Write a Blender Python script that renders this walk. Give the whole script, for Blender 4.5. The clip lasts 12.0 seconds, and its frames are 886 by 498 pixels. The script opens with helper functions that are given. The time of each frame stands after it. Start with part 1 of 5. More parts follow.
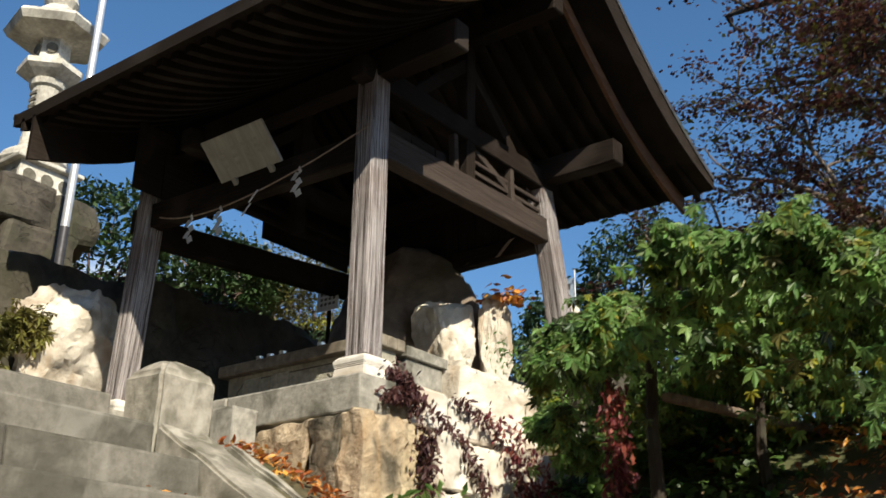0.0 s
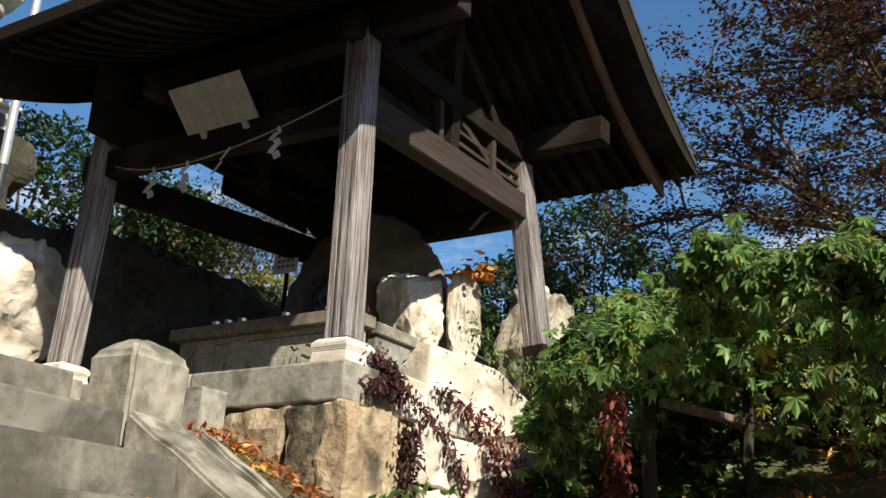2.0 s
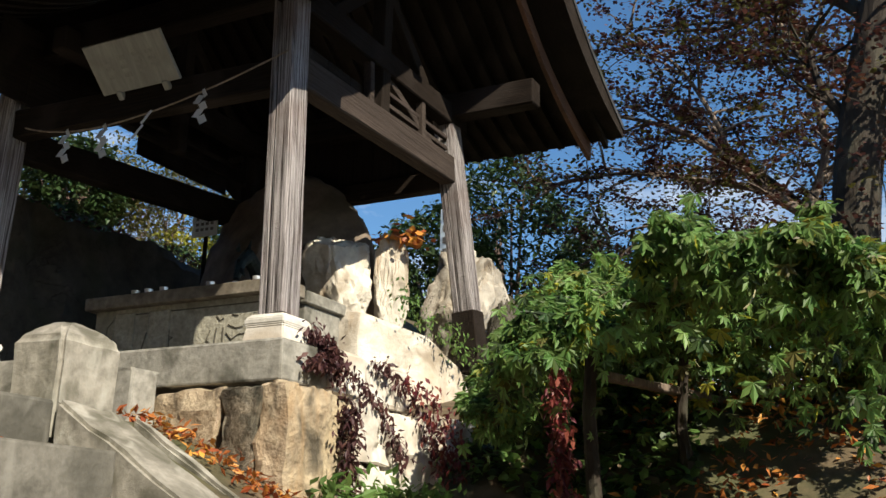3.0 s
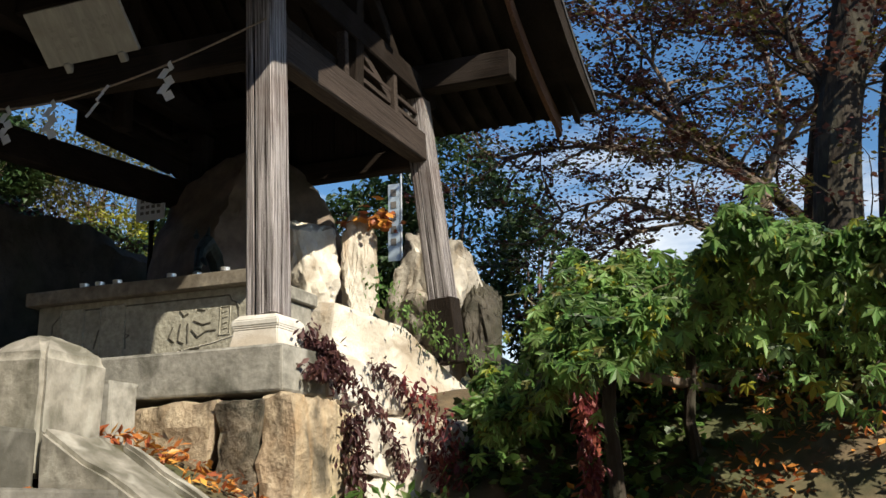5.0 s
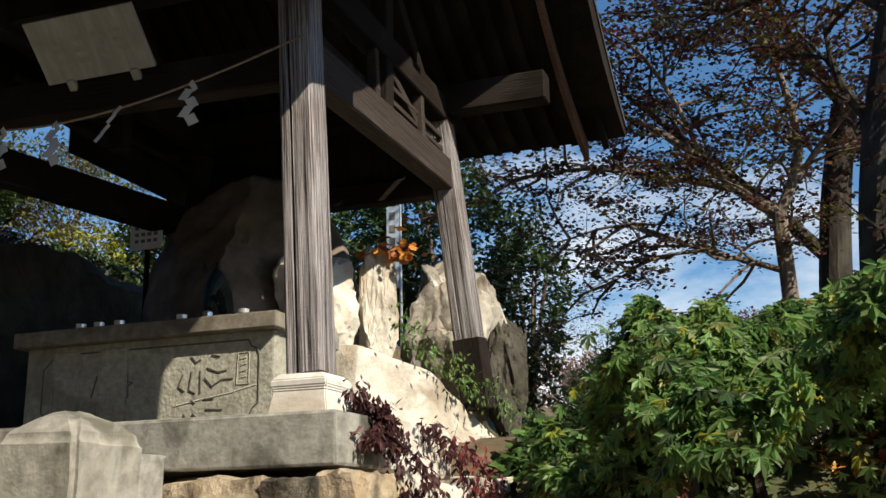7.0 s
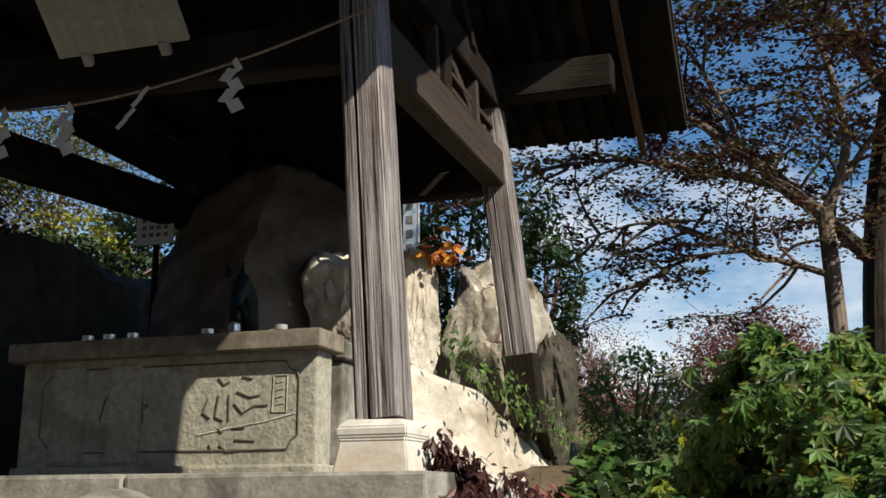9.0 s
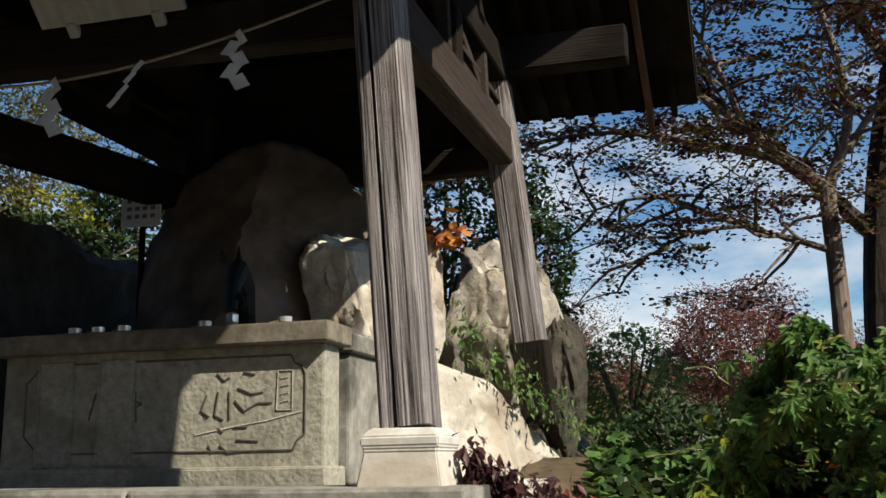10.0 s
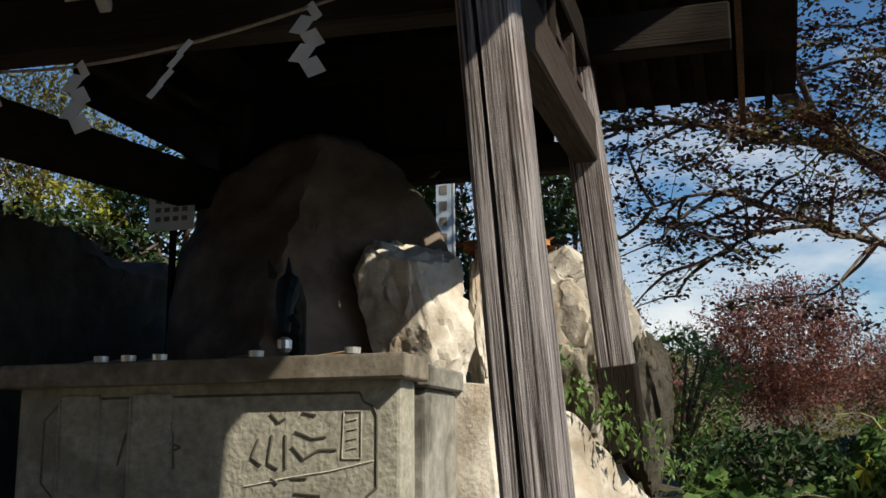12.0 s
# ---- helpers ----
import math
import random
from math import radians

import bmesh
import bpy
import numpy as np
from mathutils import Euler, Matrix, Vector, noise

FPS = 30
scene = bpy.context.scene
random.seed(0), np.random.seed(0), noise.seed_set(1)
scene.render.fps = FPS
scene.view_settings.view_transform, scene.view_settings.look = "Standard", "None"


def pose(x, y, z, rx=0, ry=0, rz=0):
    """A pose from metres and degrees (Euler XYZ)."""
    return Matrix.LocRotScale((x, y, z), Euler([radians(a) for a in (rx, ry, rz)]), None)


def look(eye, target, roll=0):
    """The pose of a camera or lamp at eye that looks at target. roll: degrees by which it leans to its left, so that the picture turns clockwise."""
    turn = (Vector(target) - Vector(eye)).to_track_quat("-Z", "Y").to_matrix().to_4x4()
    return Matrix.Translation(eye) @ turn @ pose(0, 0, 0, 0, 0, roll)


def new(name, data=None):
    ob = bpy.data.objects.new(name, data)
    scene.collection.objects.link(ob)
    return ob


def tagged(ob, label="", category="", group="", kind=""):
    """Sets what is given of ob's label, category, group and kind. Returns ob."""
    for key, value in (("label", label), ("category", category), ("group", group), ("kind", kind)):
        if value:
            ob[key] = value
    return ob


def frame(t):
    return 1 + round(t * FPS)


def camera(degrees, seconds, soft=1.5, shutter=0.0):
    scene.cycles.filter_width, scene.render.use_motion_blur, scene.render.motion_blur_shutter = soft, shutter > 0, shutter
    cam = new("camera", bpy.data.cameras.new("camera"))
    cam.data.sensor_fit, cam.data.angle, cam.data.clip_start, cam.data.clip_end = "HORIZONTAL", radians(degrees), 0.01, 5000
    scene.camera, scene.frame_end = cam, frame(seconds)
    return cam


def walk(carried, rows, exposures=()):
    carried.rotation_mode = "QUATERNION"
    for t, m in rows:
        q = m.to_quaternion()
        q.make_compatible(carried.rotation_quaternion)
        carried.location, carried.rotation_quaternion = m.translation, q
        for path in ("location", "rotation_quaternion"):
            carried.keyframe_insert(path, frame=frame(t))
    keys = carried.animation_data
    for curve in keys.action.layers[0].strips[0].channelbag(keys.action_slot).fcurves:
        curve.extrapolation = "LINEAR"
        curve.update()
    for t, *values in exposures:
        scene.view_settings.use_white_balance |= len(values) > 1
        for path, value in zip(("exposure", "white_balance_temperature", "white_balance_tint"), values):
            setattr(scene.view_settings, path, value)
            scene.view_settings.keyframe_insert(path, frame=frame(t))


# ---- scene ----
cam = camera(45.7, 12.0, shutter=0.3)
# seconds, eye, target, roll; x runs from the near post to the right-hand post, y up the stairs, the near post stands at the origin
PATH = [
    (0, (-5.144, -4.699, 1.038), (-3.68, -3.554, 1.776), 0.9),
    (0.5, (-5.08, -4.498, 1.152), (-3.617, -3.311, 1.824), -0.8),
    (1, (-5.067, -4.377, 1.281), (-3.579, -3.243, 1.985), 1.4),
    (1.5, (-5.116, -4.255, 1.28), (-3.565, -3.194, 1.965), 1.2),
    (2, (-5.138, -4.079, 1.409), (-3.554, -3.043, 2.055), 3.0),
    (2.5, (-5.156, -3.958, 1.545), (-3.502, -3.001, 2.134), 2.6),
    (4.5, (-5.072, -3.192, 1.789), (-3.298, -2.432, 2.313), -1.5),
    (5, (-4.959, -3.015, 1.907), (-3.158, -2.299, 2.398), -1.0),
    (5.5, (-4.82, -2.815, 1.965), (-3.015, -2.151, 2.513), -1.2),
    (6, (-4.758, -2.678, 2.13), (-2.941, -2.01, 2.632), -0.5),
    (6.5, (-4.691, -2.458, 2.234), (-2.876, -1.805, 2.763), 0.6),
    (6.7, (-4.66, -2.375, 2.247), (-2.841, -1.73, 2.77), -0.2),
    (8.5, (-4.167, -1.754, 2.543), (-2.323, -1.149, 3.024), -2.4),
    (9, (-4.015, -1.503, 2.673), (-2.158, -0.924, 3.136), -0.3),
    (9.5, (-3.87, -1.361, 2.746), (-2.017, -0.779, 3.223), 0.2),
    (10, (-3.756, -1.187, 2.846), (-1.87, -0.658, 3.249), -0.9),
    (10.5, (-3.649, -1.034, 2.947), (-1.764, -0.502, 3.353), -0.6),
    (11, (-3.48, -0.897, 2.983), (-1.606, -0.346, 3.412), -1.9),
    (11.5, (-3.269, -0.78, 3.08), (-1.387, -0.218, 3.452), -3.3),
    (12, (-3.09, -0.602, 3.16), (-1.201, -0.061, 3.534), -0.5),
]
walk(cam, [(t, look(eye, target, roll)) for t, eye, target, roll in PATH],
     exposures=[(0.0, 0.68, 7200, 6), (5.0, 0.60, 7150, 6), (6.5, 0.54, 7100, 6), (8.5, 0.40, 7000, 6), (12.0, 0.20, 7000, 6)])

# ---- light ----
SUN_WAY = Vector((0.95, 1.78, -1.66)).normalized()
world = bpy.data.worlds.new("world")
scene.world = world
world.use_nodes = True
wt = world.node_tree
sky = wt.nodes.new("ShaderNodeTexSky")
sky.sky_type, sky.sun_disc = 'NISHITA', False
sky.sun_elevation = math.asin(-SUN_WAY.z)
sky.sun_rotation = math.atan2(-SUN_WAY.x, -SUN_WAY.y)
sky.dust_density, sky.ozone_density, sky.air_density = 0.2, 5.0, 1.0
SKY = 0.10
background = wt.nodes["Background"]
background.inputs[1].default_value = SKY
# thin broken cloud over the whole sky, thicker towards the horizon
tc = wt.nodes.new("ShaderNodeTexCoord")
sep = wt.nodes.new("ShaderNodeSeparateXYZ")
wt.links.new(tc.outputs["Generated"], sep.inputs[0])
mp = wt.nodes.new("ShaderNodeMapping")
mp.inputs["Scale"].default_value = (2.2, 2.2, 6.0)
wt.links.new(tc.outputs["Generated"], mp.inputs[0])
cn = wt.nodes.new("ShaderNodeTexNoise")
cn.inputs["Scale"].default_value, cn.inputs["Detail"].default_value, cn.inputs["Roughness"].default_value = 1.7, 7, 0.6
wt.links.new(mp.outputs[0], cn.inputs["Vector"])
thick = wt.nodes.new("ShaderNodeMapRange")
thick.inputs["From Min"].default_value, thick.inputs["From Max"].default_value = 0.5, 0.05
thick.inputs["To Min"].default_value, thick.inputs["To Max"].default_value = -0.28, 0.19
wt.links.new(sep.outputs["Z"], thick.inputs["Value"])
add = wt.nodes.new("ShaderNodeMath")
wt.links.new(cn.outputs["Fac"], add.inputs[0])
wt.links.new(thick.outputs[0], add.inputs[1])
ramp = wt.nodes.new("ShaderNodeMapRange")
ramp.inputs["From Min"].default_value, ramp.inputs["From Max"].default_value = 0.46, 0.72
ramp.inputs["To Max"].default_value = 0.85
wt.links.new(add.outputs[0], ramp.inputs["Value"])
mix = wt.nodes.new("ShaderNodeMix")
mix.data_type = 'RGBA'
wt.links.new(ramp.outputs[0], mix.inputs["Factor"])
deep = wt.nodes.new("ShaderNodeHueSaturation")
deep.inputs["Saturation"].default_value, deep.inputs["Hue"].default_value = 1.15, 0.501
wt.links.new(sky.outputs[0], deep.inputs["Color"])
wt.links.new(deep.outputs[0], mix.inputs[6])
mix.inputs[7].default_value = (8.0, 8.2, 8.8, 1)
wt.links.new(mix.outputs[2], background.inputs[0])

sun_data = bpy.data.lights.new("sun", 'SUN')
sun_data.energy, sun_data.angle, sun_data.color = 5.0, radians(0.55), (1.0, 0.94, 0.84)
sun = new("sun", sun_data)
sun.rotation_mode = "QUATERNION"
sun.rotation_quaternion = SUN_WAY.to_track_quat("-Z", "Y")


# ---- materials ----
def surface(name, dark, light, scale=(1, 1, 1), size=6.0, rough=0.8, bump=0.3, stain=None, stain_size=1.2, stain_amount=0.5,
            metal=0.0, vary=0.0, spec=0.3, detail=9, bump_size=None, through_light=0.0, cracks=0.0, rust=None, relief=0.02, span=(0.32, 0.68)):
    """Two-scale noise surface: a fine grain between dark and light, large stains, relief, and some variation from piece to piece."""
    m = bpy.data.materials.new(name)
    m.use_nodes = True
    t = m.node_tree
    b = t.nodes["Principled BSDF"]
    co = t.nodes.new("ShaderNodeTexCoord")
    mp_ = t.nodes.new("ShaderNodeMapping")
    mp_.inputs["Scale"].default_value = scale
    t.links.new(co.outputs["Object"], mp_.inputs[0])
    n = t.nodes.new("ShaderNodeTexNoise")
    n.inputs["Scale"].default_value, n.inputs["Detail"].default_value, n.inputs["Roughness"].default_value = size, detail, 0.65
    t.links.new(mp_.outputs[0], n.inputs["Vector"])
    r = t.nodes.new("ShaderNodeValToRGB")
    r.color_ramp.elements[0].position, r.color_ramp.elements[1].position = span
    r.color_ramp.elements[0].color, r.color_ramp.elements[1].color = (*dark, 1), (*light, 1)
    t.links.new(n.outputs["Fac"], r.inputs[0])
    colour = r.outputs[0]
    if stain:
        n2 = t.nodes.new("ShaderNodeTexNoise")
        n2.inputs["Scale"].default_value, n2.inputs["Detail"].default_value, n2.inputs["Distortion"].default_value = stain_size, 6, 0.6
        t.links.new(co.outputs["Object"], n2.inputs["Vector"])
        mr = t.nodes.new("ShaderNodeMapRange")
        mr.inputs["From Min"].default_value, mr.inputs["From Max"].default_value = 0.48, 0.66
        mr.inputs["To Max"].default_value = stain_amount
        t.links.new(n2.outputs["Fac"], mr.inputs["Value"])
        mx = t.nodes.new("ShaderNodeMix")
        mx.data_type = 'RGBA'
        t.links.new(mr.outputs[0], mx.inputs["Factor"])
        t.links.new(colour, mx.inputs[6])
        mx.inputs[7].default_value = (*stain, 1)
        colour = mx.outputs[2]
    height = None
    if rust:
        n3 = t.nodes.new("ShaderNodeTexNoise")
        n3.inputs["Scale"].default_value, n3.inputs["Detail"].default_value, n3.inputs["Distortion"].default_value = 2.6, 8, 1.2
        m3 = t.nodes.new("ShaderNodeMapping")
        m3.inputs["Scale"].default_value, m3.inputs["Location"].default_value = (1.6, 1.6, 0.55), (5, 3, 1)
        t.links.new(co.outputs["Object"], m3.inputs[0])
        t.links.new(m3.outputs[0], n3.inputs["Vector"])
        r3 = t.nodes.new("ShaderNodeMapRange")
        r3.inputs["From Min"].default_value, r3.inputs["From Max"].default_value, r3.inputs["To Max"].default_value = 0.55, 0.70, 0.55
        t.links.new(n3.outputs["Fac"], r3.inputs["Value"])
        x3 = t.nodes.new("ShaderNodeMix")
        x3.data_type = 'RGBA'
        t.links.new(r3.outputs[0], x3.inputs["Factor"])
        t.links.new(colour, x3.inputs[6])
        x3.inputs[7].default_value = (*rust, 1)
        colour = x3.outputs[2]
    if cracks:
        n4 = t.nodes.new("ShaderNodeTexNoise")
        n4.inputs["Scale"].default_value, n4.inputs["Detail"].default_value, n4.inputs["Distortion"].default_value = 1.9, 5, 0.9
        t.links.new(co.outputs["Object"], n4.inputs["Vector"])
        d4 = t.nodes.new("ShaderNodeMath")
        d4.operation = 'SUBTRACT'
        d4.inputs[1].default_value = 0.5
        t.links.new(n4.outputs["Fac"], d4.inputs[0])
        a4 = t.nodes.new("ShaderNodeMath")
        a4.operation = 'ABSOLUTE'
        t.links.new(d4.outputs[0], a4.inputs[0])
        r4 = t.nodes.new("ShaderNodeMapRange")
        r4.inputs["From Min"].default_value, r4.inputs["From Max"].default_value = 0.0, 0.006
        r4.inputs["To Min"].default_value, r4.inputs["To Max"].default_value = cracks, 0.0
        t.links.new(a4.outputs[0], r4.inputs["Value"])
        x4 = t.nodes.new("ShaderNodeMix")
        x4.data_type = 'RGBA'
        t.links.new(r4.outputs[0], x4.inputs["Factor"])
        t.links.new(colour, x4.inputs[6])
        x4.inputs[7].default_value = (0.05, 0.04, 0.03, 1)
        colour = x4.outputs[2]
        height = t.nodes.new("ShaderNodeMath")
        height.operation = 'SUBTRACT'
        t.links.new(n.outputs["Fac"], height.inputs[0])
        t.links.new(r4.outputs[0], height.inputs[1])
    if vary:
        oi = t.nodes.new("ShaderNodeObjectInfo")
        ge = t.nodes.new("ShaderNodeNewGeometry")
        sm = t.nodes.new("ShaderNodeMath")
        t.links.new(oi.outputs["Random"], sm.inputs[0])
        t.links.new(ge.outputs["Random Per Island"], sm.inputs[1])
        fr = t.nodes.new("ShaderNodeMath")
        fr.operation = 'FRACT'
        t.links.new(sm.outputs[0], fr.inputs[0])
        v = t.nodes.new("ShaderNodeMapRange")
        v.inputs["To Min"].default_value, v.inputs["To Max"].default_value = 1 - vary, 1 + vary
        t.links.new(fr.outputs[0], v.inputs["Value"])
        hs = t.nodes.new("ShaderNodeHueSaturation")
        t.links.new(v.outputs[0], hs.inputs["Value"])
        hr = t.nodes.new("ShaderNodeMapRange")
        hr.inputs["To Min"].default_value, hr.inputs["To Max"].default_value = 0.5 - vary * 0.06, 0.5 + vary * 0.06
        t.links.new(fr.outputs[0], hr.inputs["Value"])
        t.links.new(hr.outputs[0], hs.inputs["Hue"])
        t.links.new(colour, hs.inputs["Color"])
        colour = hs.outputs[0]
    t.links.new(colour, b.inputs["Base Color"])
    b.inputs["Roughness"].default_value, b.inputs["Metallic"].default_value = rough, metal
    b.inputs["Specular IOR Level"].default_value = spec
    if bump:
        bp = t.nodes.new("ShaderNodeBump")
        bp.inputs["Strength"].default_value, bp.inputs["Distance"].default_value = bump, relief
        src = n
        if bump_size:
            src = t.nodes.new("ShaderNodeTexNoise")
            src.inputs["Scale"].default_value, src.inputs["Detail"].default_value = bump_size, 8
            t.links.new(mp_.outputs[0], src.inputs["Vector"])
        t.links.new(height.outputs[0] if height else src.outputs["Fac"], bp.inputs["Height"])
        t.links.new(bp.outputs[0], b.inputs["Normal"])
    if through_light:
        tr = t.nodes.new("ShaderNodeBsdfTranslucent")
        t.links.new(colour, tr.inputs[0])
        ms = t.nodes.new("ShaderNodeMixShader")
        ms.inputs[0].default_value = through_light
        t.links.new(b.outputs[0], ms.inputs[1])
        t.links.new(tr.outputs[0], ms.inputs[2])
        t.links.new(ms.outputs[0], t.nodes["Material Output"].inputs[0])
    return m


def plank(name, axis, dark, light, stain=(0.05, 0.04, 0.035), bump=0.5, amount=0.5, span=(0.32, 0.68)):
    scale = {"x": (0.35, 26, 26), "y": (26, 0.35, 26), "z": (30, 30, 0.4)}[axis]
    return surface(name, dark, light, scale, 4.0, 0.85, bump, stain, 1.6, amount, vary=0.12, spec=0.15, span=span)


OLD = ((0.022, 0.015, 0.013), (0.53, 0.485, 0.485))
# dark timber taken down to near-black to hold the shade under the roof
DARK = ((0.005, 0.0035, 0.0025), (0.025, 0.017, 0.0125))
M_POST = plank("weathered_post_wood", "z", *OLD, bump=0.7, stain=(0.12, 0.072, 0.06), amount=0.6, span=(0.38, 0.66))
M_BEAM_X = plank("weathered_beam_wood", "x", (0.016, 0.012, 0.010), (0.08, 0.060, 0.052))
M_DARK_X = plank("shaded_dark_wood_x", "x", *DARK)
M_DARK_Y = plank("shaded_dark_wood_y", "y", *DARK)
M_DARK_Z = plank("shaded_dark_wood_z", "z", *DARK)
M_BARGE = plank("brown_barge_wood", "x", (0.10, 0.055, 0.035), (0.30, 0.17, 0.11))
M_ROOF = surface("dark_roof_tile", (0.02, 0.02, 0.022), (0.07, 0.07, 0.075), size=8, rough=0.6, vary=0.15, stain=(0.05, 0.06, 0.04))
M_STEP = surface("worn_step_stone", (0.105, 0.097, 0.082), (0.205, 0.19, 0.165), size=14, rough=0.9, bump=0.45, stain=(0.055, 0.052, 0.042), stain_size=2.4, stain_amount=0.75, vary=0.10, rust=(0.27, 0.255, 0.225))
M_KERB = surface("kerb_stone", (0.19, 0.175, 0.145), (0.38, 0.35, 0.30), size=12, bump=0.5, stain=(0.09, 0.085, 0.06), stain_size=3.2, stain_amount=0.8, vary=0.06, rust=(0.50, 0.48, 0.42))
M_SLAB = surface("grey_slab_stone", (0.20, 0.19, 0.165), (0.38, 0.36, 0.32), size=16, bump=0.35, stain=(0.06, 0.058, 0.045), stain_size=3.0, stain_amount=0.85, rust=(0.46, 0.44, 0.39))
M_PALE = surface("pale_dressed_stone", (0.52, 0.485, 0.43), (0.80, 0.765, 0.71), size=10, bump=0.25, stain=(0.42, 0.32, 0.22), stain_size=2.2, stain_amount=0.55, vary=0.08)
M_TAN = surface("tan_wall_stone", (0.27, 0.20, 0.13), (0.58, 0.47, 0.33), size=7, bump=0.8, stain=(0.07, 0.06, 0.045), stain_size=3.6, stain_amount=0.9, vary=0.18, relief=0.06, rust=(0.46, 0.30, 0.16))
M_MOSSY = surface("dark_lichen_stone", (0.06, 0.048, 0.035), (0.26, 0.21, 0.155), size=9, bump=0.9, stain=(0.03, 0.03, 0.022), stain_size=7.0, stain_amount=0.9, relief=0.07, rust=(0.40, 0.36, 0.28))
M_ROCK = surface("cream_boulder", (0.42, 0.365, 0.30), (0.78, 0.725, 0.64), size=3.2, bump=0.9, stain=(0.24, 0.18, 0.12), stain_size=2.3, stain_amount=0.7, relief=0.05, rust=(0.44, 0.29, 0.17))
# grey rock darkened so the colour carries the shade behind the pavilion
M_GREYROCK = surface("shade_dark_boulder", (0.028, 0.024, 0.019), (0.10, 0.086, 0.068), size=4.0, bump=0.9, stain=(0.04, 0.042, 0.022), stain_size=1.4, stain_amount=0.75, cracks=0.3, relief=0.05)
M_PALEGREY = surface("pale_grey_boulder", (0.28, 0.25, 0.215), (0.58, 0.53, 0.46), size=3.4, bump=0.9, stain=(0.12, 0.10, 0.08), stain_size=2.6, stain_amount=0.7, cracks=0.3, relief=0.05, rust=(0.30, 0.22, 0.14))
M_DOME = surface("brown_dome_rock", (0.09, 0.068, 0.054), (0.28, 0.215, 0.175), size=3.0, bump=0.8, stain=(0.06, 0.06, 0.04), stain_size=1.6, stain_amount=0.7)
M_BASIN = surface("carved_basin_stone", (0.25, 0.235, 0.19), (0.46, 0.435, 0.36), size=22, bump=0.35, stain=(0.15, 0.14, 0.11), stain_size=2.0, stain_amount=0.6, bump_size=45)
M_RIM = surface("brown_rim_stone", (0.12, 0.10, 0.08), (0.28, 0.245, 0.195), size=12, bump=0.3, stain=(0.09, 0.07, 0.05), stain_size=2.5, stain_amount=0.7)
# dark colour stands for the shade inside carving; nothing is cut in
M_GROOVE = surface("groove_shade", (0.08, 0.073, 0.06), (0.16, 0.148, 0.12), size=12, bump=0.2)
M_LANTERN = surface("granite_lantern", (0.42, 0.39, 0.34), (0.72, 0.69, 0.62), size=18, bump=0.4, stain=(0.16, 0.15, 0.13), stain_size=1.4, stain_amount=0.7)
M_EARTH = surface("leafy_earth", (0.05, 0.038, 0.025), (0.16, 0.115, 0.07), size=5, bump=0.8, stain=(0.05, 0.07, 0.025), stain_size=0.7, stain_amount=0.7)
M_PAPER = surface("white_paper", (0.72, 0.72, 0.72), (0.86, 0.86, 0.86), size=5, bump=0.1, rough=0.7, through_light=0.25)
M_SIGN = surface("faded_board", (0.24, 0.24, 0.225), (0.38, 0.375, 0.35), (1, 6, 1), 3, bump=0.2, stain=(0.22, 0.20, 0.17), stain_size=3)
M_INK = surface("faded_ink", (0.13, 0.12, 0.11), (0.20, 0.18, 0.16), size=9, bump=0)
M_INK_PALE = surface("washed_out_ink", (0.22, 0.22, 0.205), (0.34, 0.335, 0.31), size=30, bump=0)
M_ROPE = surface("straw_rope", (0.16, 0.12, 0.09), (0.34, 0.27, 0.21), (1, 1, 1), 40, bump=0.6)
M_STEEL = surface("galvanised_pole", (0.62, 0.63, 0.65), (0.8, 0.8, 0.82), size=10, rough=0.35, metal=0.6, bump=0.05)
M_STEELDARK = surface("dark_pole_sleeve", (0.05, 0.05, 0.06), (0.11, 0.11, 0.12), size=10, rough=0.4, metal=0.4, bump=0.05)
M_CUP = surface("dipper_metal", (0.7, 0.7, 0.7), (0.85, 0.85, 0.85), size=20, rough=0.3, metal=0.7, bump=0.05)
M_BAMBOO = surface("dipper_handle_wood", (0.35, 0.24, 0.13), (0.55, 0.40, 0.24), size=12, bump=0.2)
M_BRONZE = surface("verdigris_bronze", (0.015, 0.02, 0.021), (0.05, 0.075, 0.08), size=14, rough=0.5, metal=0.5, bump=0.3)
# floor darkened to cut the sun bounced onto the basin's shaded front
M_FLOOR = surface("dark_floor_stone", (0.035, 0.032, 0.028), (0.10, 0.09, 0.078), size=9, rough=0.6, bump=0.4)
# bark with tree shade in its colour; M_BARKLIT is the lit copy
M_BARK = surface("shaded_bark", (0.012, 0.009, 0.007), (0.05, 0.037, 0.028), (3, 3, 0.7), 5, bump=1.0, stain=(0.10, 0.10, 0.07), stain_size=3, stain_amount=0.4)
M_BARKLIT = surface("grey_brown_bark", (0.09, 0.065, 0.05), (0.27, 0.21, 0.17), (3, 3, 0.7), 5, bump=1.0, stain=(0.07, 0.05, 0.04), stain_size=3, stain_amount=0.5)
LEAF = dict(size=2.5, bump=0, rough=0.45, spec=0.35, detail=3)
M_GREEN = surface("green_vine_leaf", (0.075, 0.155, 0.04), (0.235, 0.36, 0.11), vary=0.35, through_light=0.5, **LEAF)
M_HAZE = surface("thin_red_leaf", (0.13, 0.045, 0.038), (0.27, 0.115, 0.085), vary=0.4, through_light=0.3, **LEAF)
M_DEEP = surface("deep_green_leaf", (0.015, 0.034, 0.010), (0.045, 0.078, 0.024), vary=0.35, through_light=0.2, **LEAF)
M_OLIVE = surface("olive_leaf", (0.07, 0.075, 0.02), (0.17, 0.15, 0.04), vary=0.4, through_light=0.3, **LEAF)
M_MAPLE = surface("rust_maple_leaf", (0.048, 0.017, 0.016), (0.12, 0.045, 0.03), vary=0.4, through_light=0.35, **LEAF)
